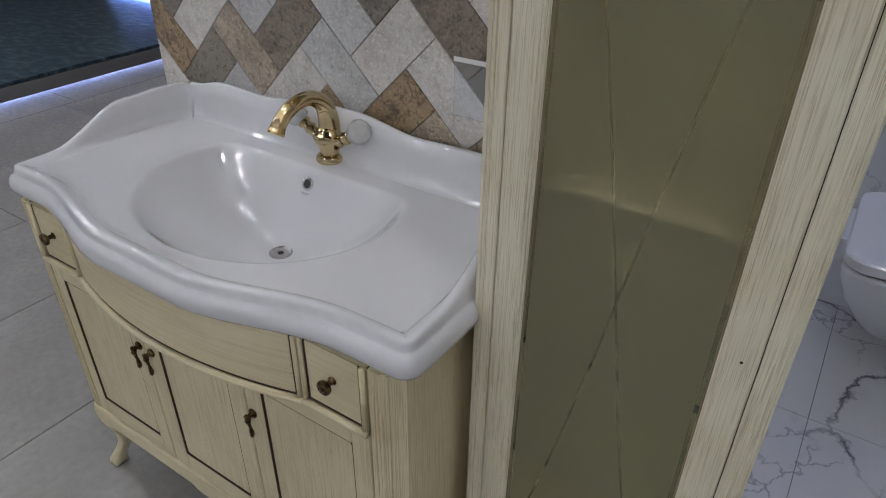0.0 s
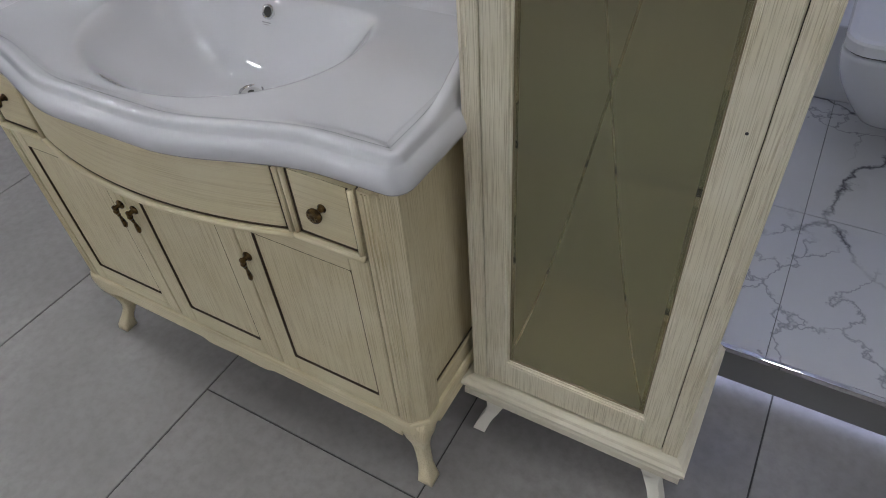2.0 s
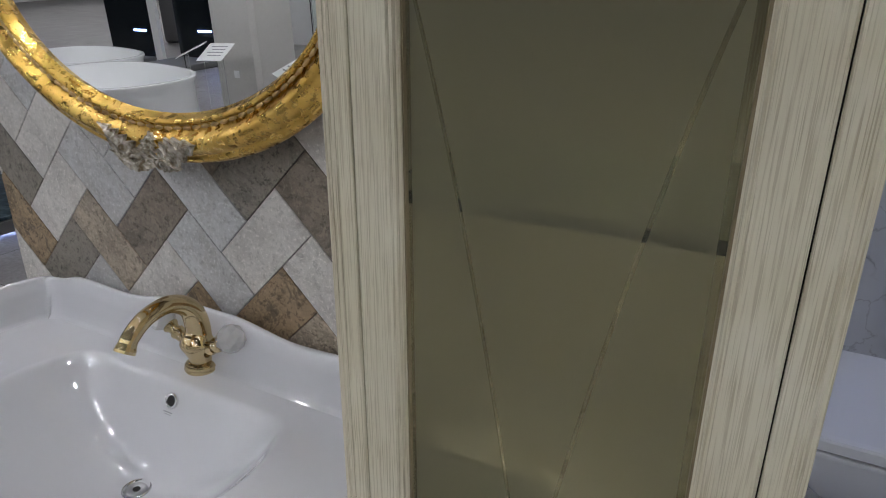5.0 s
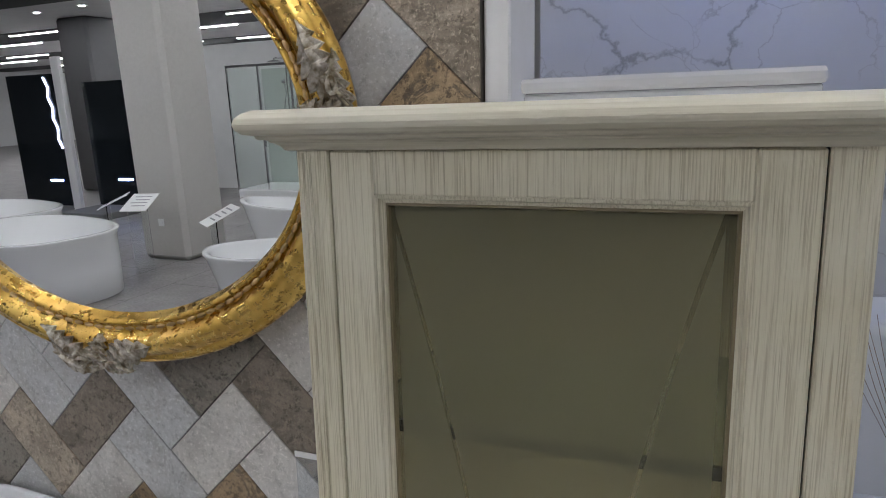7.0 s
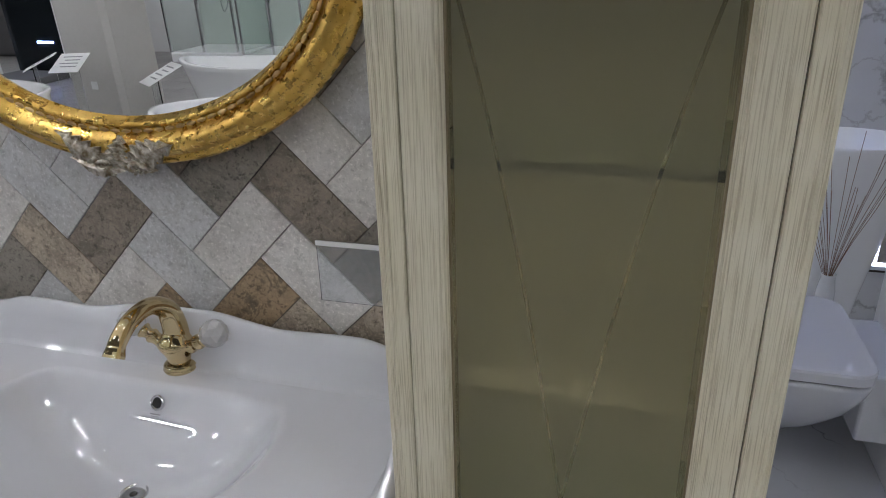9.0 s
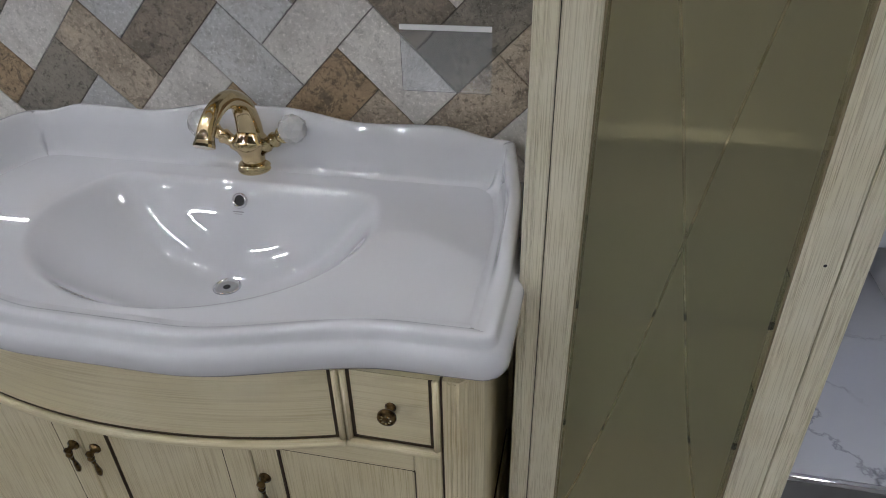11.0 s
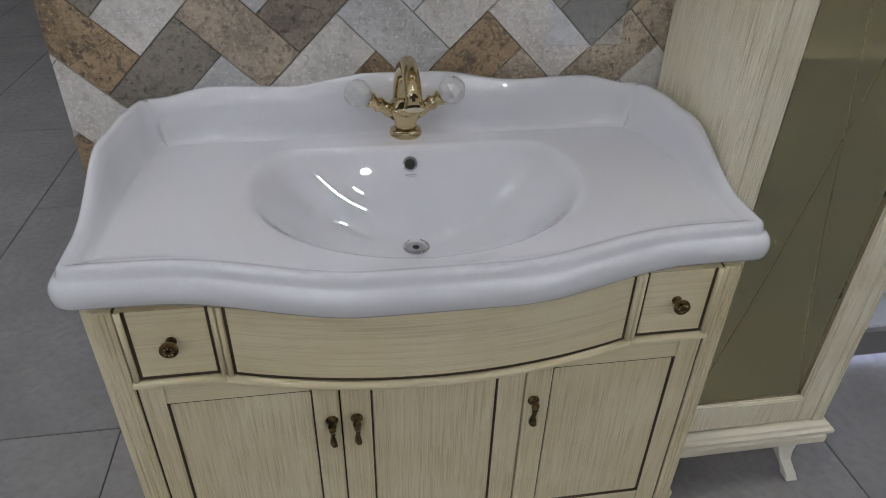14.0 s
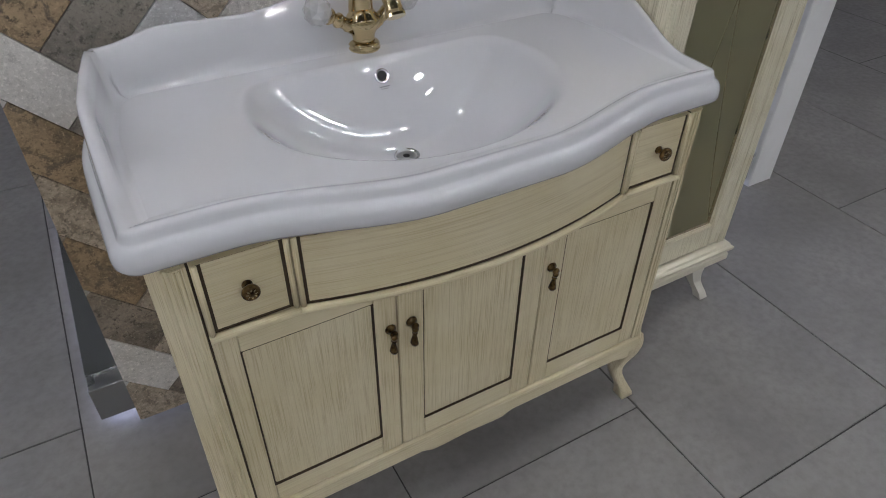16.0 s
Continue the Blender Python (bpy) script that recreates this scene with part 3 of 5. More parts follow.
# ---------------------------------------------------------------- tap
def tap():
    x, y, z = 0.0, -0.060, 0.886
    t = thing("tap", (x, y, z), "polished gold basin tap with a swan-neck spout and crystal knobs", "tap")
    m = Matrix.Translation((x, y, z))
    part("base_ring", lathe([(0.031, 0), (0.032, 0.004), (0.029, 0.007), (0.031, 0.010), (0.028, 0.014), (0.024, 0.016)], m, 36), GOLD, t, smooth=True)
    part("body", lathe([(0.0225, 0.014), (0.0210, 0.020), (0.0232, 0.030), (0.0285, 0.041), (0.0335, 0.051), (0.0340, 0.057), (0.0300, 0.064), (0.0245, 0.072), (0.019, 0.080)], m, 32), GOLD, t, smooth=True)
    neck = smooth_curve([(x, y + 0.004, z + 0.045), (x, y + 0.004, z + 0.09), (x, y - 0.010, z + 0.130), (x, y - 0.050, z + 0.154), (x, y - 0.098, z + 0.150), (x, y - 0.132, z + 0.130), (x, y - 0.146, z + 0.112)], 7)
    radii = [0.0245 - 0.0095 * step(0, 0.62, k / (len(neck) - 1)) for k in range(len(neck))]
    part("spout", tube(neck, radii, 24), GOLD, t, smooth=True)
    tip = tube([neck[-5], neck[-3], neck[-1], neck[-1] + (neck[-1] - neck[-2]).normalized() * 0.005], [0.0152, 0.0162, 0.0178, 0.0178], 16)
    part("spout_tip", tip, GOLD, t, "ribbed flared spout end", smooth=False)
    for s in (-1, 1):
        arm_dir = Vector((s * 0.82, -0.04, 0.50)).normalized()
        start = Vector((x + s * 0.016, y, z + 0.042))
        m2 = Matrix.Translation(start) @ arm_dir.to_track_quat("Z", "Y").to_matrix().to_4x4()
        arm = part("arm", lathe([(0.015, 0), (0.0135, 0.015), (0.0145, 0.019), (0.0115, 0.023), (0.012, 0.034), (0.0145, 0.038), (0.0145, 0.043), (0.0105, 0.047), (0.0115, 0.053), (0.0155, 0.058), (0.0155, 0.061)], m2, 20), GOLD, t, smooth=True)
        bm = bmesh.new()
        bmesh.ops.create_icosphere(bm, subdivisions=2, radius=0.0275, matrix=m2 @ Matrix.Translation((0, 0, 0.086)))
        part("crystal_knob", bm, CRYSTAL, arm, "faceted clear crystal knob")
        part("knob_stem", lathe([(0.012, 0.0605), (0.010, 0.064), (0.001, 0.065)], m2, 10), GOLD, arm, smooth=True)


tap()


# ---------------------------------------------------------------- vanity
FRONT = -0.500


def cabriole(x, y, z0, z1, sx, sy, s=1.0):
    """A short curved furniture leg that swells at the knee and turns outwards at the foot."""
    loops = []
    for k in range(17):
        t = k / 16
        z = z1 + (z0 - z1) * t
        w = s * (0.0265 + 0.002 * math.sin(min(1.0, t / 0.26) * math.pi) - 0.0135 * step(0.16, 0.72, t) + 0.006 * step(0.80, 1.0, t))
        off = s * (0.003 * math.sin(min(t / 0.4, 1.0) * math.pi) - 0.010 * math.sin(step(0.3, 0.85, t) * math.pi) + 0.024 * step(0.66, 1.0, t))
        px, py = x + sx * off, y + sy * off
        loop = []
        for c in range(12):
            a = 2 * math.pi * c / 12 + math.pi / 12
            ca, sa = math.cos(a), math.sin(a)
            k2 = w / max(abs(ca), abs(sa)) * 0.94
            loop.append((px + k2 * ca, py + k2 * sa, z))
        loops.append(loop)
    return rings(loops)


def panel_door(owner, x0, x1, z0, z1, px0, px1, pz0, pz1, y=FRONT):
    d = part("door", box(x0, px0, y, y + 0.02, z0, z1, 0.0018), CREAM_V, owner, "cream panelled door with brown glazed grooves")
    part("stile", box(px1, x1, y, y + 0.02, z0, z1, 0.0018), CREAM_V, d)
    part("rail", box(px0 + 0.0004, px1 - 0.0004, y + 0.0004, y + 0.0196, z0, pz0, 0.0012), CREAM_H, d)
    part("rail", box(px0 + 0.0004, px1 - 0.0004, y + 0.0004, y + 0.0196, pz1, z1, 0.0012), CREAM_H, d)
    # glaze on the frame's inner edges and in the corner of the recess
    def loop(o, deep):
        pts = []
        for cx, cz, a0 in ((px1, pz1, 0), (px0, pz1, 90), (px0, pz0, 180), (px1, pz0, 270)):
            sx, sz, rr = (1 if cx == px1 else -1), (1 if cz == pz1 else -1), 0.005
            for k in range(4):
                a = radians(a0 + 30 * k)
                pts.append((cx - sx * (rr + o) + rr * math.cos(a), y + deep, cz - sz * (rr + o) + rr * math.sin(a)))
        return pts
    part("groove", rings([loop(-0.002, 0.0100), loop(-0.002, 0.0008), loop(0.0003, 0.0004), loop(0.0006, 0.0046), loop(0.0040, 0.0050), loop(0.0040, 0.0100)], cap=(False, False)), GLAZE, d, "brown glazed groove")
    bm = rings([loop(0.0022, 0.0100), loop(0.0022, 0.0046), loop(0.0034, 0.0038)])
    part("panel", bm, CREAM_V, d, "recessed brushed panel")
    return d


def drop_handle(door, x, z, y=FRONT):
    m = Matrix.Translation((x, y, z)) @ Euler((radians(90), 0, 0)).to_matrix().to_4x4()
    h = part("handle", lathe([(0.0085, 0), (0.0105, 0.002), (0.0095, 0.005), (0.005, 0.007), (0.0045, 0.013), (0.007, 0.015), (0.0065, 0.019), (0.001, 0.021)], m, 16), BRASS, door, "aged brass drop handle", smooth=True)
    bm = tube([(x, y - 0.015, z - 0.002), (x, y - 0.0165, z - 0.008), (x, y - 0.0155, z - 0.014)], [0.0052, 0.006, 0.0042], 10)
    tube([(x, y - 0.0155, z - 0.013), (x, y - 0.0145, z - 0.018), (x, y - 0.014, z - 0.022), (x, y - 0.013, z - 0.034), (x, y - 0.012, z - 0.046), (x, y - 0.0115, z - 0.052)], [0.0034, 0.0055, 0.0036, 0.0060, 0.0080, 0.0048], 12, bm, 0.62)
    return h, bm


def vanity():
    v = thing("vanity_unit", (0, -0.26, 0), "cream brushed wooden vanity with a bowed front and curved legs", "vanity")
    part("carcass", box(-0.452, 0.452, FRONT + 0.022, -0.02, 0.236, 0.262), CREAM_V, v)
    part("back", box(-0.452, 0.452, -0.034, -0.02, 0.2625, 0.834), CREAM_V, v)
    for s in (-1, 1):
        # chamfered corner post: front face, slanted face, side face
        xs = [(0.456, FRONT), (0.478, FRONT - 0.001), (0.507, FRONT + 0.028), (0.507, FRONT + 0.07), (0.456, FRONT + 0.07)]
        loops = [[(s * a, b, z) for a, b in xs] for z in (0.235, 0.835)]
        part("corner_post", rings(loops), CREAM_V, v)
        for k, (a, b) in enumerate(((0.4655, FRONT - 0.0012), (0.4725, FRONT - 0.0012), (0.4865, FRONT + 0.0065))):
            part("reed", tube([(s * a, b + 0.0012, 0.24), (s * a, b + 0.0012, 0.832)], 0.0026, 8), CREAM_V, v)
        part("side_panel", box(min(s * 0.496, s * 0.4525), max(s * 0.496, s * 0.4525), FRONT + 0.072, -0.022, 0.236, 0.834), CREAM_S, v)
        part("side_stile", box(min(s * 0.4962, s * 0.505), max(s * 0.4962, s * 0.505), -0.065, -0.022, 0.29, 0.834, 0.001), CREAM_S, v)
        part("side_rail", box(min(s * 0.4962, s * 0.5035), max(s * 0.4962, s * 0.5035), FRONT + 0.072, -0.022, 0.237, 0.288, 0.003), CREAM_D, v)
        part("side_groove", box(min(s * 0.4961, s * 0.4985), max(s * 0.4961, s * 0.4985), FRONT + 0.072, -0.07, 0.2885, 0.2925), GLAZE, v)
    # base moulding round three sides
    prof = [(0.0, 0.196), (0.0035, 0.196), (0.0045, 0.198), (0.0045, 0.2215), (0.003, 0.2235), (0.005, 0.2255), (0.0062, 0.2295), (0.005, 0.2335), (0.003, 0.236), (0.0, 0.237)]
    path = [((-0.507, -0.02), (-1, 0)), ((-0.507, FRONT + 0.028), (-1, -0.42)), ((-0.478, FRONT), (-0.42, -1)), ((0.478, FRONT), (0.42, -1)), ((0.507, FRONT + 0.028), (1, -0.42)), ((0.507, -0.02), (1, 0))]
    inner = [(o, u) for o, u in prof] + [(-0.03, 0.237), (-0.03, 0.196)]
    part("base_moulding", mould(inner, path), CREAM_H, v)
    # apron: a flat board with a gentle ogee lower edge
    xs = [-0.455 + 0.91 * k / 80 for k in range(81)]
    def low(x):
        a = abs(x)
        return 0.186 - 0.010 * step(0.40, 0.45, a) - 0.011 * step(0.115, 0.085, a) + 0.0035 * step(0.07, 0.0, a)
    loops = [[(x, FRONT - 0.0035, 0.1965), (x, FRONT - 0.0035, low(x) + 0.001), (x, FRONT - 0.0025, low(x)), (x, FRONT + 0.014, low(x)), (x, FRONT + 0.014, 0.1965)] for x in xs]
    part("apron", rings(loops), CREAM_H, v)
    for sx in (-1, 1):
        a, b = sorted((sx * 0.4965, sx * 0.510))
        part("side_apron", box(a, b, FRONT + 0.06, -0.025, 0.178, 0.1955, 0.002), CREAM_D, v)
        part("leg", cabriole(sx * 0.477, FRONT + 0.030, 0.0, 0.226, sx * 0.72, -0.72), CREAM_V, v, smooth=True)
        part("leg", cabriole(sx * 0.482, -0.055, 0.0, 0.226, sx * 0.72, 0.3), CREAM_V, v, smooth=True)
    # doors
    doors = [panel_door(v, -0.452, -0.1575, 0.239, 0.692, -0.416, -0.199, 0.291, 0.650),
             panel_door(v, -0.1545, 0.1515, 0.239, 0.692, -0.1055, 0.1045, 0.291, 0.650),
             panel_door(v, 0.1545, 0.452, 0.239, 0.692, 0.199, 0.412, 0.291, 0.650)]
    for d, x in zip(doors, (-0.171, -0.1305, 0.1695)):
        h, bm = drop_handle(d, x, 0.581)
        part("drop", bm, BRASS, d, "aged brass pendant drop", smooth=True)
    # dark strips stand in for the shade between the doors
    part("gap", box(-0.1574, -0.1546, FRONT + 0.012, FRONT + 0.021, 0.239, 0.69), DARK, v)
    part("gap", box(0.1516, 0.1544, FRONT + 0.012, FRONT + 0.021, 0.239, 0.69), DARK, v)
    for s in (-1, 1):
        part("gap", box(min(s * 0.4522, s * 0.4558), max(s * 0.4522, s * 0.4558), FRONT + 0.004, FRONT + 0.021, 0.239, 0.834), GLAZE, v, "brown glazed groove")
    # small drawers
    for s in (-1, 1):
        a, b = sorted((s * 0.318, s * 0.4515))
        d = part("drawer", box(a, b, FRONT, FRONT + 0.02, 0.694, 0.834), CREAM_H, v, "small square cream drawer")
        part("groove", box(a + 0.008, b - 0.008, FRONT - 0.0006, FRONT + 0.002, 0.706, 0.8335), GLAZE, d, "brown glazed groove")
        part("face", box(a + 0.0136, b - 0.0136, FRONT - 0.0016, FRONT + 0.001, 0.7122, 0.8335, 0.0004), CREAM_H, d)
        m = Matrix.Translation((s * 0.3853, FRONT - 0.0017, 0.777)) @ Euler((radians(90), 0, 0)).to_matrix().to_4x4()
        k = part("knob", lathe([(0.0075, 0), (0.008, 0.002), (0.005, 0.004), (0.0045, 0.011), (0.007, 0.013), (0.0125, 0.0165), (0.0135, 0.020), (0.0125, 0.0235), (0.009, 0.0245), (0.008, 0.0235), (0.004, 0.0255), (0.0005, 0.0258)], m, 22), BRASS, d, "aged brass round knob", smooth=True)
        petals = bmesh.new()
        for c in range(8):
            bmesh.ops.create_icosphere(petals, subdivisions=1, radius=1.0, matrix=m @ Matrix.Rotation(math.pi * c / 4, 4, "Z") @ Matrix.Translation((0.0062, 0, 0.0246)) @ Matrix.Diagonal((0.0030, 0.0019, 0.0012, 1)))
        part("rosette", petals, GOLD, k, "embossed rosette", smooth=True)
        # bead under the drawer
        part("bead", tube([(a - 0.001, FRONT - 0.005, 0.7), (b + 0.001, FRONT - 0.005, 0.7)], 0.0068, 10), CREAM_H, d, smooth=True)
        for x in (a + 0.004, b - 0.004):
            part("bead", tube([(x, FRONT - 0.0035, 0.703), (x, FRONT - 0.0035, 0.834)], 0.0046, 8), CREAM_V, d, smooth=True)
    # bowed centre front
    def bow(x):
        return FRONT - 0.050 * max(0.0, 1 - (x / 0.322) ** 2)
    xs = [-0.316 + 0.632 * k / 48 for k in range(49)]
    loops = [[(x, bow(x), 0.694), (x, bow(x), 0.834), (x, FRONT + 0.02, 0.834), (x, FRONT + 0.02, 0.694)] for x in xs]
    f = part("bow_front", rings(loops), CREAM_H, v, "bowed cream drawer front with a brown groove")
    xs2 = [-0.3085 + 0.617 * k / 48 for k in range(49)]
    loops = [[(x, bow(x) - 0.0010, 0.706), (x, bow(x) - 0.0010, 0.8335), (x, bow(x) + 0.002, 0.8335), (x, bow(x) + 0.002, 0.706)] for x in xs2]
    part("groove", rings(loops), GLAZE, f, "brown glazed groove")
    xs3 = [-0.3024 + 0.6048 * k / 48 for k in range(49)]
    loops = [[(x, bow(x) - 0.0020, 0.7122), (x, bow(x) - 0.0020, 0.8335), (x, bow(x) + 0.001, 0.8335), (x, bow(x) + 0.001, 0.7122)] for x in xs3]
    part("face", rings(loops), CREAM_H, f)
    part("bead", tube([(x, bow(x) - 0.005, 0.7) for x in xs], 0.0070, 10), CREAM_H, f, smooth=True)
    for x in (-0.312, 0.312):
        part("bead", tube([(x, bow(x) - 0.0035, 0.703), (x, bow(x) - 0.0035, 0.834)], 0.0046, 8), CREAM_V, f, smooth=True)


vanity()


# ---------------------------------------------------------------- tall cabinet
def cabinet():
    X0, X1, Y, B = 0.532, 0.967, -0.325, -0.012
    RAISE = 0.008
    c = thing("tall_cabinet", ((X0 + X1) / 2, -0.17, 0), "tall cream brushed wooden cabinet with a satin glass door", "cabinet")
    part("side", box(X0, X0 + 0.031, Y, B, 0.223, 1.6335, 0.0015), PALE_V, c)
    part("side", box(X1 - 0.031, X1, Y, B, 0.223, 1.6335, 0.0015), PALE_V, c)
    part("back", box(X0 + 0.0315, X1 - 0.0315, B - 0.012, B, 0.223, 1.6335), PALE_V, c)
    part("bottom", box(X0 + 0.0315, X1 - 0.0315, Y + 0.024, B - 0.0125, 0.223, 0.243), PALE_H, c)
    part("top", box(X0 + 0.0315, X1 - 0.0315, Y + 0.024, B - 0.0125, 1.612, 1.6333), PALE_H, c)
    part("wood_shelf", box(X0 + 0.0315, X1 - 0.0315, Y + 0.045, B - 0.0125, 1.087, 1.105), PALE_H, c, "cream wooden shelf")
    for z in (1.377, 0.828, 0.582):
        shelf = part("glass_shelf", box(X0 + 0.033, X1 - 0.033, Y + 0.0285, B - 0.02, z - 0.003, z + 0.003), GREEN_GLASS, c, "green-edged glass shelf")
        shelf.visible_shadow = False
        part("shelf_edge", box(X0 + 0.033, X1 - 0.033, Y + 0.024, Y + 0.028, z - 0.0055, z + 0.0055), GREEN_EDGE, shelf, "dark green polished glass edge")
    # door: stiles and rails round a stepped edge, glass behind
    x0, x1, z0, z1 = 0.5645, 0.9345, 0.230, 1.629
    g0, g1, h0, h1 = 0.6115, 0.8865, 0.307, 1.585
    d = part("door", box(x0, g0 - 0.007, Y, Y + 0.02, z0, z1, 0.0018), PALE_V, c, "cream framed door with a satin glass pane")
    part("stile", box(g1 + 0.007, x1, Y, Y + 0.02, z0, z1, 0.0018), PALE_V, d)
    part("rail", box(g0 - 0.0068, g1 + 0.0068, Y + 0.0004, Y + 0.0196, z0, h0 - 0.007, 0.0012), PALE_V, d)
    part("rail", box(g0 - 0.0068, g1 + 0.0068, Y + 0.0004, Y + 0.0196, h1 + 0.007, z1, 0.0012), PALE_V, d)
    step_prof = [(0.0, 0.0), (0.0028, 0.0006), (0.004, 0.004), (0.0068, 0.0055), (0.007, 0.012)]
    loops = []
    for o, deep in step_prof:
        loops.append([(g0 - 0.007 + o, Y + 0.002 + deep, h0 - 0.007 + o), (g1 + 0.007 - o, Y + 0.002 + deep, h0 - 0.007 + o), (g1 + 0.007 - o, Y + 0.002 + deep, h1 + 0.007 - o), (g0 - 0.007 + o, Y + 0.002 + deep, h1 + 0.007 - o)])
    part("inner_moulding", rings(loops, cap=(False, False)), PALE_V, d)
    part("bead_line", rings([[(g0 + a, Y + b, h0 + a), (g1 - a, Y + b, h0 + a), (g1 - a, Y + b, h1 - a), (g0 + a, Y + b, h1 - a)] for a, b in ((-0.0005, 0.0095), (0.0022, 0.009), (0.003, 0.0125))], cap=(False, False)), LINE, d, "thin brown inner line")
    pane = part("glass_pane", box(g0 - 0.004, g1 + 0.004, Y + 0.0125, Y + 0.0165, h0 - 0.004, h1 + 0.004), SATIN, d, "satin bronze glass with engraved crossing lines")
    pane.visible_shadow = False
    m = Matrix.Translation((0.9155, Y, 0.950)) @ Euler((radians(90), 0, 0)).to_matrix().to_4x4()
    part("screw_hole", lathe([(0.0022, -0.001), (0.0022, 0.0004)], m, 10), BLACK, d, "small dark screw hole")
    # dark strips stand in for the shade beside the door
    part("gap", box(X0 + 0.0312, x0 - 0.0003, Y + 0.006, Y + 0.018, z0, z1), DARK, c)
    part("gap", box(x1 + 0.0003, X1 - 0.0312, Y + 0.006, Y + 0.018, z0, z1), DARK, c)
    for x in (X0 + 0.006, X0 + 0.0125, X1 - 0.006, X1 - 0.0125):
        part("reed", tube([(x, Y + 0.0005, 0.230), (x, Y + 0.0005, 1.627)], 0.0022, 6), PALE_V, c)
    for x in (X0, X1):
        for y in (Y + 0.03, Y + 0.045):
            part("side_reed", tube([(x, y, 0.230), (x, y, 1.627)], 0.0016, 6), PALE_V, c)
    # base moulding and crown, on three sides
    def around(prof, name, material):
        prof = [(o, u + RAISE) for o, u in prof]
        inner = prof + [(-0.02, prof[-1][1]), (-0.02, prof[0][1])]
        path = [((X0, B), (-1, 0)), ((X0, Y), (-1, -1)), ((X1, Y), (1, -1)), ((X1, B), (1, 0))]
        part(name, mould(inner, path), material, c)
    around([(0.0, 0.150), (0.014, 0.150), (0.016, 0.154), (0.016, 0.172), (0.012, 0.176), (0.018, 0.184), (0.0225, 0.191), (0.0225, 0.199), (0.016, 0.203), (0.013, 0.209), (0.005, 0.2125), (0.0, 0.214)], "base_moulding", PALE_M)
    around([(0.0, 1.6215), (0.0050, 1.6215), (0.0070, 1.6225), (0.0085, 1.6250), (0.0120, 1.6275), (0.0155, 1.6290), (0.0160, 1.6305), (0.0220, 1.6312), (0.0235, 1.6325), (0.0240, 1.6345), (0.0310, 1.6358), (0.0352, 1.6395), (0.0366, 1.6440), (0.0352, 1.6490), (0.0310, 1.6530), (0.0250, 1.6556), (0.0, 1.6565)], "crown", PALE_M)
    part("crown_top", box(X0 - 0.002, X1 + 0.002, Y - 0.002, B, 1.6337, 1.6640), PALE_M, c)
    part("plinth_board", box(X0 + 0.01, X1 - 0.01, Y + 0.01, B, 0.160, 0.2228), PALE_H, c)
    # bracket feet
    for sx, x in ((-1, X0), (1, X1)):
        for sy, y in ((-1, Y), (1, B - 0.02)):
            bm = bmesh.new()
            loops = []
            for k in range(9):
                t = k / 8
                z = 0.159 * (1 - t)
                w = 0.078 - 0.052 * math.sin(min(1, t * 1.25) * math.pi / 2) + 0.004 * step(0.8, 1, t)
                o = 0.008 * math.sin(t * 3.3) * -1 + 0.016 * step(0.55, 1.0, t)
                xa = x + sx * (-0.010 + o)
                ya = y + sy * (-0.014 + o) * (1 if sy < 0 else 0.2)
                dep = 0.030
                loops.append([(xa, ya, z), (xa - sx * w, ya, z), (xa - sx * w, ya - sy * dep, z), (xa, ya - sy * dep, z)])
            rings(loops, bm=bm)
            part("foot", bm, PRIMER, c, "whitish bracket foot")
    return c


cabinet()
tray = thing("white_tray", (0.821, -0.11, 1.665), "white rounded ceramic tray lying on top of the tall cabinet", "tray")
part("base", box(0.692, 0.950, -0.168, -0.047, 1.665, 1.675, 0.003, segments=2), CERAMIC, tray)
outer = [(0.690, -0.170), (0.952, -0.170), (0.952, -0.045), (0.690, -0.045)]
part("rim", rings([[(x + (0.821 - x) * k, y + (-0.1075 - y) * k, z) for x, y in outer] for k, z in ((0.012, 1.6752), (0.0, 1.679), (0.0, 1.685), (0.014, 1.689), (0.04, 1.688), (0.06, 1.6755))], cap=(False, False)), CERAMIC, tray, "rounded raised rim")


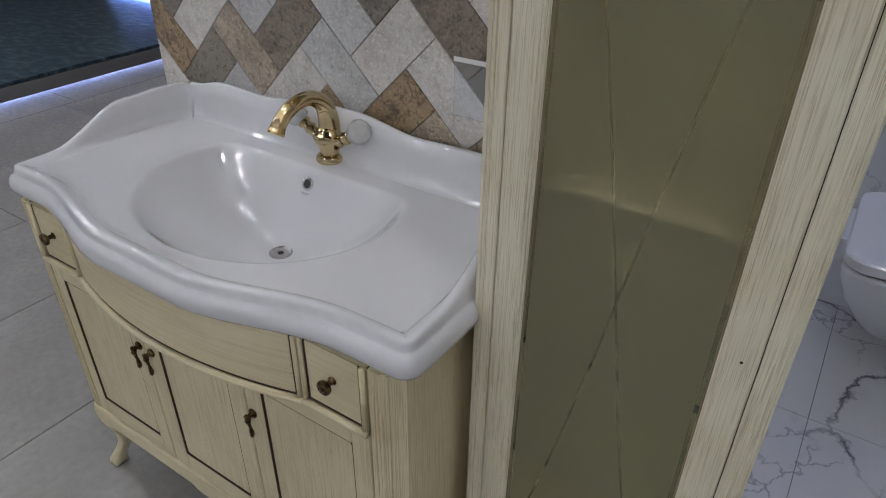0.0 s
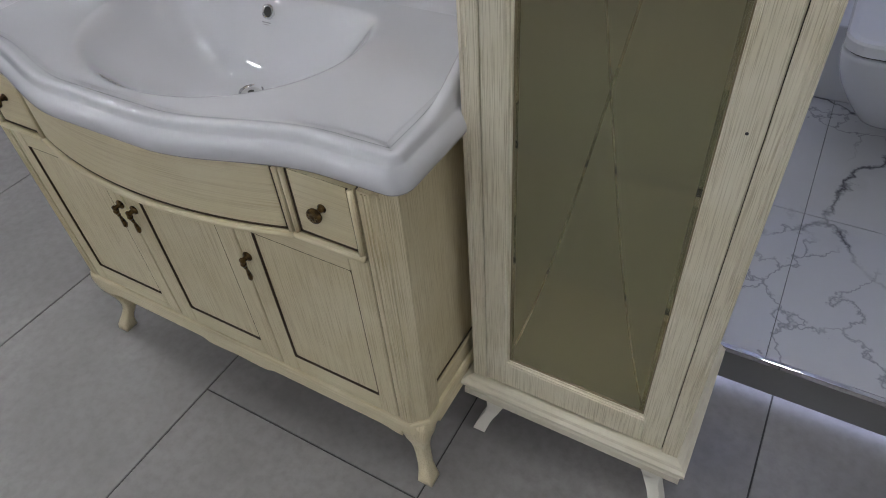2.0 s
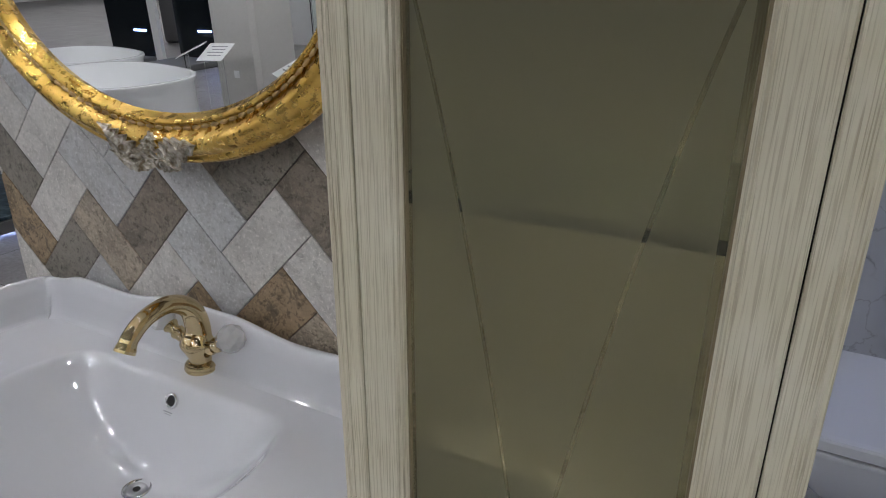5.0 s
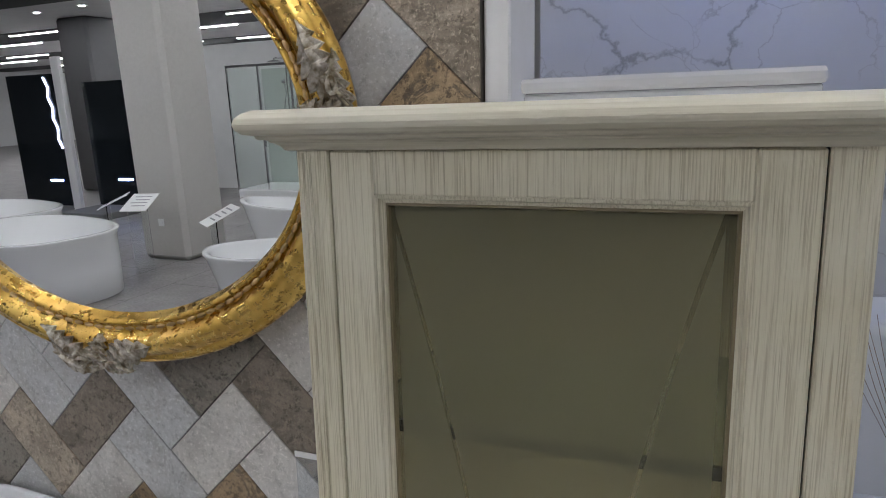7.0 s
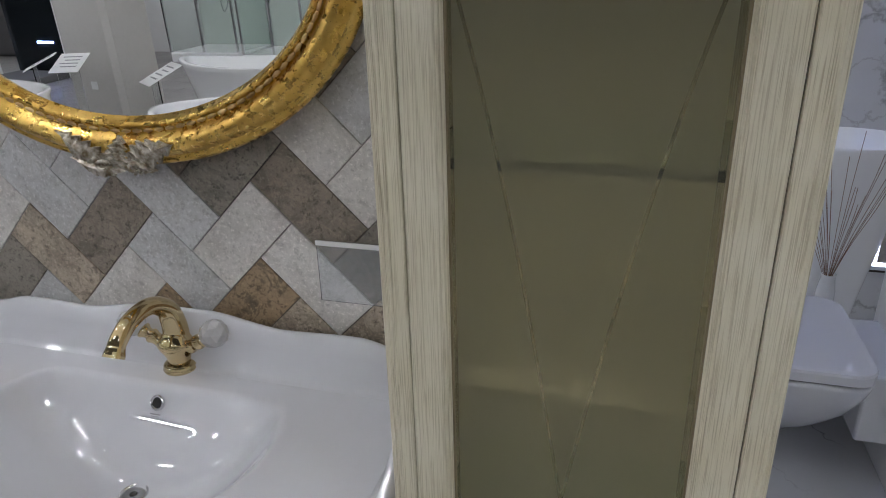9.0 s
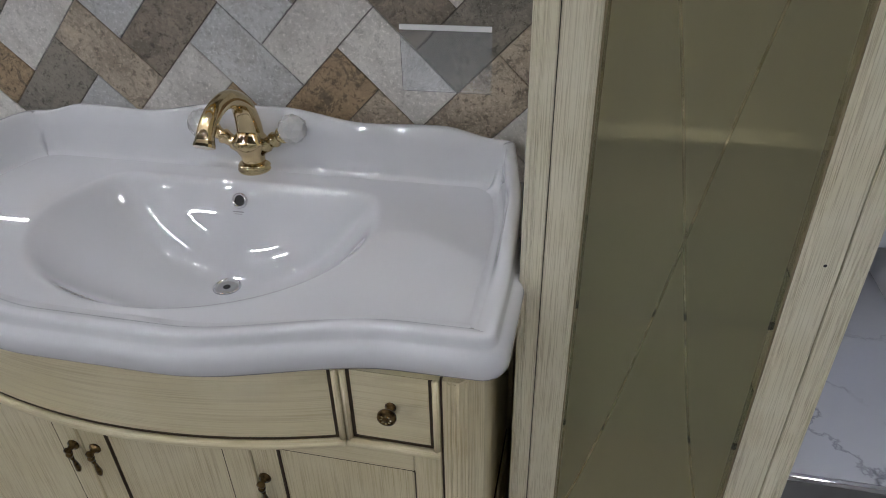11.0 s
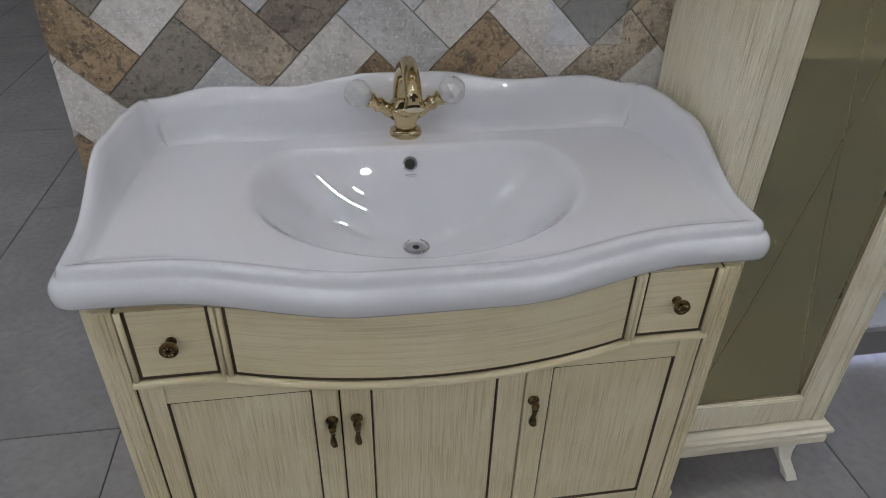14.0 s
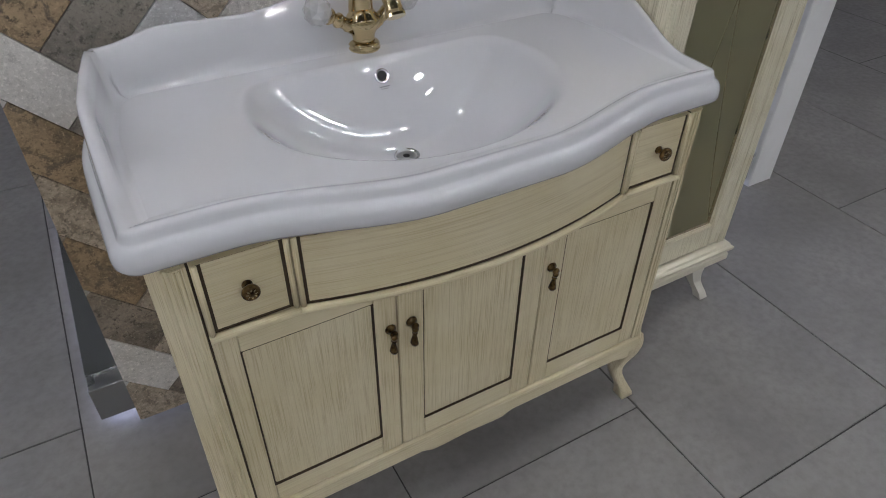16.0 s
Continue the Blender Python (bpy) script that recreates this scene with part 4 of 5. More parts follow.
# ---------------------------------------------------------------- oval mirror
def oval_mirror():
    MC = Vector((-0.025, -0.045, 1.64))
    lean = Matrix.Translation(MC) @ Euler((radians(1.3), 0, radians(-0.64))).to_matrix().to_4x4()
    m = thing("oval_mirror", MC, "large oval wall mirror in a gilded frame with silvered leaves", "mirror")
    A, B, N = 0.476, 0.360, 112
    A_in, B_in = 0.352, 0.292

    def oval(inset, out):
        """A loop of the frame: inset from its outer edge, height over the wall side."""
        pts = []
        inset = inset * 0.80
        for k in range(N):
            a = 2 * math.pi * k / N
            pts.append(lean @ Vector(((A - inset) * math.cos(a), -out, (B - inset) * math.sin(a))))
        return pts
    prof = [(0.012, -0.012), (0.004, 0.0), (0.0, 0.010), (0.004, 0.019), (0.012, 0.023), (0.016, 0.020), (0.020, 0.026), (0.030, 0.036), (0.042, 0.041), (0.054, 0.038), (0.062, 0.029), (0.066, 0.024), (0.070, 0.0215), (0.0797, 0.0205)]
    part("frame", rings([oval(*p) for p in prof], cap=(False, False)), GILT, m, "gilded ogee frame", smooth=True)
    part("inner_frame", rings([oval(*p) for p in ((0.0795, 0.020), (0.083, 0.0255), (0.088, 0.0265), (0.093, 0.022), (0.096, 0.014), (0.103, 0.006))], cap=(False, False)), GILT, m, "gilded inner lip", smooth=True)
    count = 118
    for k in range(count):
        a = 2 * math.pi * k / count
        p = lean @ Vector(((A - 0.0604) * math.cos(a), -0.0235, (B - 0.0604) * math.sin(a)))
        t = lean.to_3x3() @ Vector((-(A - 0.0604) * math.sin(a), 0, (B - 0.0604) * math.cos(a))).normalized()
        bead = bmesh.new()
        bmesh.ops.create_icosphere(bead, subdivisions=1, radius=1.0, matrix=Matrix.Translation(p) @ t.to_track_quat("X", "Z").to_matrix().to_4x4() @ Matrix.Diagonal((0.0104, 0.0036, 0.0040, 1)))
        part("bead", bead, GILT_DARK, m, smooth=True)
    part("glass", rings([oval(0.097, 0.0065), oval(0.097, 0.0015)]), MIRROR, m, "mirror glass")
    part("backing", rings([oval(0.02, 0.001), oval(0.02, -0.012)]), GILT_DARK, m)

    def leaf(root, tip, width, height, teeth=5):
        """One acanthus leaf: a curled blade with lobed edges, on the frame's face."""
        bm = bmesh.new()
        n = 42
        left, mid, right = [], [], []
        d = (Vector(tip) - Vector(root))
        side = Vector((-d.z, 0, d.x)).normalized()
        for k in range(n + 1):
            t = k / n
            w = width * (math.sin(math.pi * (0.12 + 0.88 * t)) ** 0.8) * (0.42 + 0.58 * (1 - (teeth * t) % 1.0) ** 0.7)
            lift = height * (math.sin(math.pi * t) * 0.7 + 0.7 * t * t) + 0.003 * ((teeth * t) % 1.0)
            c = Vector(root) + d * t + Vector((0, -lift, 0)) + side * (0.006 * math.sin(t * 4))
            mid.append(c + Vector((0, -0.0035, 0)))
            left.append(c + side * w - d * 0.06)
            right.append(c - side * w - d * 0.06)
        back = Vector((0, 0.006, 0))
        rows = [[lean @ q for q in row] for row in (left, [(a + b) / 2 + Vector((0, 0.002, 0)) for a, b in zip(left, mid)], mid, [(a + b) / 2 + Vector((0, 0.002, 0)) for a, b in zip(right, mid)], right, [q + back for q in right], [q + back for q in left])]
        loops = [[row[k] for row in rows] for k in range(n + 1)]
        rings(loops, bm=bm)
        return bm

    def ornament(angle):
        spin = Matrix.Rotation(-(angle - 1.5 * math.pi), 4, "Y")
        centre = Vector(((A - 0.032) * math.cos(angle), -0.036, (B - 0.032) * math.sin(angle)))
        def at(x, z, y=0.0):
            return centre + spin @ Vector((x * 1.32, y, z * 0.88 - 0.002))
        spread = [((-0.010, -0.030), (-0.086, 0.034), 0.027), ((-0.004, -0.034), (-0.070, -0.018), 0.015), ((0.002, -0.036), (0.010, 0.036), 0.022),
                  ((0.014, -0.034), (0.088, 0.026), 0.027), ((0.010, -0.036), (0.060, -0.026), 0.013)]
        for a, b, w in spread:
            part("acanthus_leaf", leaf(at(*a), at(*b), w, 0.014, 6), SILVER, m, "silvered carved leaf")
        for c in (-0.022, 0.028):
            bm = bmesh.new()
            pts = [lean @ at(c + 0.008 * math.cos(q), -0.026 + 0.008 * math.sin(q), -0.012 - 0.0008 * k) for k, q in enumerate(0.7 * j for j in range(9))]
            tube(pts, [0.0042 - 0.0003 * k for k in range(9)], 8, bm)
            part("scroll", bm, SILVER, m, smooth=True)
    ornament(1.5 * math.pi)
    ornament(0.06)
    ornament(math.pi - 0.06)
    # brackets that hold it off the tiles
    for s in (-1, 1):
        part("hanger", box(s * 0.12 - 0.01, s * 0.12 + 0.01, -0.037, 0.0, 1.82, 1.84), BRASS, m)
    part("spacer", box(-0.02, 0.02, -0.036, 0.0, 1.40, 1.42), BRASS, m)


oval_mirror()

# printed card in a clear sleeve on the tiles
card = thing("price_card", (0.36, -0.006, 1.10), "clear plastic card sleeve fixed to the stone tiles", "card holder")
part("sleeve", box(0.283, 0.44, -0.0062, -0.0042, 1.035, 1.150), SLEEVE, card, "clear plastic sleeve").visible_shadow = False
part("top_edge", box(0.283, 0.44, -0.0085, -0.0066, 1.141, 1.150), PAPER, card, "white folded top edge")


# ---------------------------------------------------------------- podium furniture
def rounded_rect(cx, cy, w, d, r, z, n=6):
    pts = []
    for qx, qy, a0 in ((1, 1, 0), (-1, 1, 90), (-1, -1, 180), (1, -1, 270)):
        for k in range(n + 1):
            a = radians(a0 + 90 * k / n)
            pts.append((cx + qx * (w / 2 - r) + r * math.cos(a), cy + qy * (d / 2 - r) + r * math.sin(a), z))
    return pts


def toilet(cx, front, back):
    t = thing("toilet", (cx, back, 0.45), "white wall-hung toilet with a square closed lid", "toilet")
    d = back - front
    def at(z, w, f, r):
        return rounded_rect(cx, (front + f + back) / 2, w, d - f, r, z)
    part("bowl", rings([at(0.225, 0.21, 0.24, 0.06), at(0.24, 0.23, 0.22, 0.07), at(0.33, 0.31, 0.12, 0.08), at(0.42, 0.385, 0.045, 0.08), at(0.485, 0.425, 0.015, 0.075), at(0.524, 0.436, 0.006, 0.065), at(0.536, 0.436, 0.004, 0.065), at(0.539, 0.428, 0.008, 0.063)]), TOILET, t, smooth=True)
    # dark slab stands in for the shade under the lid
    part("seat_gap_shade", rings([at(0.539, 0.424, 0.014, 0.06), at(0.546, 0.424, 0.014, 0.06)]), DARK, t)
    part("lid", rings([at(0.546, 0.434, 0.004, 0.062), at(0.549, 0.440, 0.001, 0.064), at(0.574, 0.440, 0.0, 0.064), at(0.581, 0.432, 0.004, 0.06), at(0.583, 0.40, 0.020, 0.05)]), TOILET, t, "closed white lid", smooth=False)
    part("ledge", box(cx + 0.222, cx + 0.36, back - 0.36, back, 0.30, 0.52, 0.012, segments=3), TOILET, t, "square white side ledge")


toilet(1.238, 0.735, 1.215)


def pedestal_basin(cx, cy):
    b = thing("pedestal_basin", (cx, cy, 0.147), "tall white oval free-standing washbasin on the marble podium", "washbasin")
    def oval(rx, ry, z):
        return [(cx + rx * math.cos(2 * math.pi * k / 48), cy + ry * math.sin(2 * math.pi * k / 48), z) for k in range(48)]
    part("column", rings([oval(0.115, 0.11, 0.147), oval(0.12, 0.115, 0.16), oval(0.15, 0.135, 0.40), oval(0.20, 0.165, 0.70), oval(0.245, 0.19, 0.95), oval(0.25, 0.195, 0.99), oval(0.244, 0.19, 0.997)], cap=(True, False)), ACRYLIC, b, smooth=True)
    part("bowl", rings([oval(0.2438, 0.1898, 0.9972), oval(0.228, 0.174, 0.99), oval(0.20, 0.15, 0.95), oval(0.11, 0.09, 0.90), oval(0.01, 0.01, 0.893)], cap=(False, True)), ACRYLIC, b, "shallow white bowl", smooth=True)
    part("drain", lathe([(0.022, 0), (0.022, 0.004), (0.018, 0.005)], Matrix.Translation((cx, cy, 0.894)), 16), CHROME, b)


pedestal_basin(1.506, 1.70)

# low cistern wall behind the toilet
single("cistern_box", box(0.98, 1.574, 1.218, 1.47, 0.147, 0.399, 0.004), TOILET, (1.27, 1.34, 0.147), "low white cistern box behind the toilet", "cistern")


def led_mirror(x0, x1, y, z0, z1):
    m = thing("led_mirror", (x0, y, z0), "square wall mirror with a glowing white LED border", "mirror")
    part("back", box(x0, x1, y, y + 0.03, z0, z1, 0.002), DARK, m)
    part("glass", box(x0 + 0.012, x1 - 0.012, y - 0.004, y - 0.0005, z0 + 0.012, z1 - 0.012), MIRROR, m)
    w = 0.016
    for a, b, c, d in ((x0 + 0.03, x0 + 0.03 + w, z0 + 0.03, z1 - 0.03), (x1 - 0.03 - w, x1 - 0.03, z0 + 0.03, z1 - 0.03), (x0 + 0.03 + w, x1 - 0.03 - w, z0 + 0.03, z0 + 0.03 + w), (x0 + 0.03 + w, x1 - 0.03 - w, z1 - 0.03 - w, z1 - 0.03)):
        part("glow_bar", box(a, b, y - 0.006, y - 0.0045, c, d), LED_GLOW, m, "glowing LED bar")


led_mirror(1.74, 2.4, 1.965, 0.38, 1.5)


def twigs(cx, cy, z):
    v = thing("twig_vase", (cx, cy, z), "dry brown twigs in a slim white vase", "vase")
    part("vase", lathe([(0.03, 0), (0.034, 0.02), (0.03, 0.12), (0.022, 0.17), (0.025, 0.18), (0.02, 0.18), (0.018, 0.13), (0.001, 0.125)], Matrix.Translation((cx, cy, z)), 18), ACRYLIC, v, smooth=True)
    rng = random.Random(5)
    for k in range(22):
        a, b = rng.uniform(-0.17, 0.15), rng.uniform(-0.06, 0.05)
        h = rng.uniform(0.32, 0.6)
        part("twig", tube(smooth_curve([(cx, cy, z + 0.13), (cx + a * 0.35, cy + b * 0.4, z + 0.13 + h * 0.4), (cx + a * 0.8, cy + b, z + 0.13 + h * 0.8), (cx + a, cy + b * 1.1, z + 0.13 + h)], 3), 0.0009, 5), TWIG, v)


twigs(1.47, 1.42, 0.40)


# ---------------------------------------------------------------- showroom seen in the mirror
column = structure("column", box(-5.05, -4.40, -5.35, -4.70, 0.0, CEILING, 0.05), CONCRETE, "pale rough concrete column", "column")
socket = thing("wall_socket", (-4.72, -4.70, 0.42), "white wall socket on the concrete column", "socket")
part("plate", box(-4.76, -4.68, -4.70, -4.69, 0.38, 0.46, 0.003), WHITE, socket)
part("insert", lathe([(0.022, 0), (0.022, 0.004), (0.018, 0.005)], Matrix.Translation((-4.72, -4.69, 0.42)) @ Euler((radians(-90), 0, 0)).to_matrix().to_4x4(), 16), PAPER, socket)


def bathtub(name, cx, cy, turn, rx, ry, height, label, lift=0.0, tip=0.78):
    t = thing(name, (cx, cy, 0), label, "bathtub")
    spin = Matrix.Translation((cx, cy, 0)) @ Matrix.Rotation(radians(turn), 4, "Z")
    def loop(k, z, rise=0.0):
        pts = []
        for i in range(44):
            a = 2 * math.pi * i / 44
            ca, sa = math.cos(a), math.sin(a)
            e = 2.6
            f = (abs(ca) ** e + abs(sa) ** e) ** (-1 / e)
            pts.append(spin @ Vector((rx * k * f * ca, ry * k * f * sa, z + rise * ca * ca)))
        return pts
    part("shell", rings([loop(tip - 0.02, 0.0), loop(tip, 0.012), loop(0.5 * (tip + 0.97), height * 0.45), loop(0.97, height * 0.9, lift * 0.9), loop(1.0, height - 0.012, lift), loop(0.995, height, lift), loop(0.95, height, lift), loop(0.93, height - 0.02, lift), loop(0.84, height * 0.6), loop(0.74, height * 0.32), loop(0.5, height * 0.27), loop(0.02, height * 0.265)]), ACRYLIC, t, smooth=True)
    return t


bathtub("bathtub", -5.05, -3.42, 12, 0.95, 0.62, 0.60, "white acrylic bathtub standing on the tiled floor", 0, 0.96)
bathtub("bathtub", -6.9, -4.3, 12, 0.95, 0.62, 0.58, "white acrylic bathtub standing behind another", 0, 0.96)
bathtub("bathtub", -2.12, -3.72, -30, 0.86, 0.42, 0.52, "white free-standing oval bathtub with a tapered foot", 0.03)
bathtub("bathtub", -2.95, -5.35, -28, 0.95, 0.45, 0.58, "white free-standing oval bathtub with a high back", 0.10)


def card_stand(x, y, turn):
    s = thing("card_stand", (x, y, 0), "clear acrylic stand with a printed white card", "stand")
    m = Matrix.Translation((x, y, 0)) @ Matrix.Rotation(radians(turn), 4, "Z")
    bm = box(-0.11, 0.11, -0.004, 0.004, 0.0, 0.70)
    bmesh.ops.transform(bm, verts=bm.verts, matrix=m)
    part("upright", bm, CLEAR, s)
    bm = box(-0.14, 0.14, -0.16, 0.16, -0.003, 0.003)
    tilt = m @ Matrix.Translation((0, 0.06, 0.72)) @ Matrix.Rotation(radians(24), 4, "X")
    bmesh.ops.transform(bm, verts=bm.verts, matrix=tilt)
    top = part("card", bm, PAPER, s, "white printed card")
    ink = bmesh.new()
    for k in range(4):
        box(-0.09, 0.09 - 0.03 * (k % 2), 0.09 - 0.055 * k, 0.105 - 0.055 * k, 0.0035, 0.0045, bm=ink)
    bmesh.ops.transform(ink, verts=ink.verts, matrix=tilt)
    part("printed_bars", ink, INK, top)


card_stand(-4.5, -4.2, 165)
card_stand(-4.95, -4.25, 230)
card_stand(-3.15, -3.75, 215)


def rain_shower(x, y, z, face):
    r = thing("rain_shower", (x, y, z), "chrome rain shower set with a hand shower", "shower")
    part("riser", tube([(x, y, z), (x, y, z + 1.0), (x, y, z + 1.15)], 0.013, 10), CHROME, r, smooth=True)
    part("arm", tube(smooth_curve([(x, y, z + 1.14), (x, y + 0.05, z + 1.20), (x + 0.02, y + 0.32, z + 1.2), (x + 0.02, y + 0.36, z + 1.17)], 4), 0.011, 10), CHROME, r, smooth=True)
    part("head", lathe([(0.02, 0.03), (0.11, 0.012), (0.11, 0.0), (0.01, 0.0)], Matrix.Translation((x + 0.02, y + 0.36, z + 1.14)), 20), CHROME, r, smooth=True)
    part("mixer", tube([(x - 0.16, y + 0.02, z), (x + 0.16, y + 0.02, z)], 0.022, 12), CHROME, r, smooth=True)
    part("hand_shower", tube([(x, y + 0.05, z + 0.62), (x + 0.01, y + 0.09, z + 0.78), (x + 0.01, y + 0.13, z + 0.82)], [0.011, 0.014, 0.04], 12), CHROME, r, smooth=True)
    part("hose", tube(smooth_curve([(x, y + 0.05, z + 0.62), (x - 0.07, y + 0.06, z + 0.2), (x - 0.02, y + 0.06, z - 0.42), (x + 0.09, y + 0.06, z - 0.3), (x + 0.06, y + 0.04, z - 0.02)], 6), 0.007, 8), CHROME, r, smooth=True)


def shower_cabin(x0, x1, y0, y1, h):
    s = thing("shower_cabin", ((x0 + x1) / 2, (y0 + y1) / 2, 0), "glass shower cabin with a pale green back panel and chrome frame", "shower cabin", "shower cabins")
    part("tray", box(x0, x1, y0, y1, 0.0, 0.16, 0.02), ACRYLIC, s)
    part("back_wall", box(x0, x1, y0, y0 + 0.03, 0.162, h), CABIN_BACK, s, "pale green back panel")
    part("side_glass", box(x0, x0 + 0.008, y0 + 0.032, y1 - 0.02, 0.162, h), SHOWER_GLASS, s).visible_shadow = False
    part("side_glass", box(x1 - 0.008, x1, y0 + 0.032, y1 - 0.02, 0.162, h), SHOWER_GLASS, s).visible_shadow = False
    w = (x1 - x0 - 0.04) / 2
    for k in (0, 1):
        part("front_glass", box(x0 + 0.02 + k * w, x0 + 0.014 + (k + 1) * w, y1 - 0.012, y1 - 0.004, 0.162, h), SHOWER_GLASS, s).visible_shadow = False
    for x in (x0, (x0 + x1) / 2 - 0.015, x1 - 0.03):
        part("post", box(x, x + 0.03, y1 - 0.03, y1, 0.162, h, 0.004), CHROME, s)
    part("top_rail", box(x0, x1, y1 - 0.03, y1, h, h + 0.04, 0.004), CHROME, s)
    part("handle", tube([((x0 + x1) / 2 + 0.06, y1 + 0.03, 0.9), ((x0 + x1) / 2 + 0.06, y1 + 0.03, 1.25)], 0.012, 10), CHROME, s, smooth=True)


shower_cabin(-6.9, -5.6, -9.6, -8.6, 2.2)
shower_cabin(-5.4, -4.3, -9.4, -8.4, 2.25)
shower_cabin(-4.1, -2.9, -9.4, -8.4, 2.25)
rain_shower(-6.35, -9.55, 1.15, 1)
rain_shower(-3.5, -9.35, 1.15, 1)


def dark_panel(x0, x1, y, h, zig):
    p = thing("shower_screen", ((x0 + x1) / 2, y, 0), "black glass shower panel with a white frame", "shower panel")
    part("glass", box(x0, x1, y, y + 0.03, 0.10, h), BLACK_GLASS, p)
    part("frame", box(x1 + 0.001, x1 + 0.17, y - 0.02, y + 0.05, 0.0, h + 0.25, 0.004), WHITE, p, "white upright frame")
    part("tray", box(x0, x1, y - 0.02, y + 0.8, 0.0, 0.10, 0.01), GREY_PANEL, p)
    if zig:
        pts = [(x1 - 0.22 + 0.05 * (k % 2) + 0.02 * k, y + 0.045, h - 0.05 - 0.16 * k) for k in range(8)]
        part("light_line", tube(pts, 0.016, 6), LED_GLOW, p, "glowing zigzag line")
    part("blue_line", box(x1 - 0.45, x1 - 0.15, y + 0.032, y + 0.04, 0.5, 0.53), BLUE_GLOW, p)


dark_panel(-10.0, -8.9, -7.0, 2.2, True)
dark_panel(-8.55, -7.6, -7.2, 2.05, False)
structure("wall_cabins", box(-8.9, -2.6, -9.9, -9.75, 0.0, 2.7), PALE_WALL, "pale wall behind the shower cabins", "wall")
structure("column_far", box(-11.2, -10.4, -9.8, -9.0, 0.0, CEILING, 0.05), GREY_PANEL, "grey far column", "column")


# ---------------------------------------------------------------- wall tiles, last of all floor tiles
TILE_W = 0.0994
CELL = 0.101
S2 = math.sqrt(0.5)
ORIGIN = (0.0225, 1.103)
KNOWN = {(0, 0): "w", (2, 0): "b", (1, -1): "d", (0, -2): "g", (1, 1): "w", (-1, 1): "o", (-1, -1): "g", (-2, -2): "b", (-3, -1): "w", (-3, -3): "m", (3, -1): "w", (4, -2): "b", (3, 1): "w", (2, 2): "d",
         (1, 3): "m", (-4, -4): "w", (-2, -4): "g", (-2, 0): "o", (-4, 0): "m",
         (-5, -3): "d", (-5, -5): "o", (-4, -2): "g", (-6, -4): "w", (-7, -3): "o", (-8, -2): "m", (-9, -1): "o", (-10, 0): "b", (-11, 1): "w", (-12, 2): "m", (-6, -2): "d", (-7, -1): "w",
         (-8, 0): "w", (-9, 1): "m", (-10, 2): "m", (7, -1): "o", (5, -1): "w", (6, -2): "g", (8, -4): "m"}


def clip(poly, axis, limit, keep_less):
    out = []
    for (a, b) in zip(poly, poly[1:] + poly[:1]):
        ia = a[axis] <= limit if keep_less else a[axis] >= limit
        ib = b[axis] <= limit if keep_less else b[axis] >= limit
        if ia:
            out.append(a)
        if ia != ib:
            t = (limit - a[axis]) / (b[axis] - a[axis])
            out.append(tuple(p + (q - p) * t for p, q in zip(a, b)))
    return out


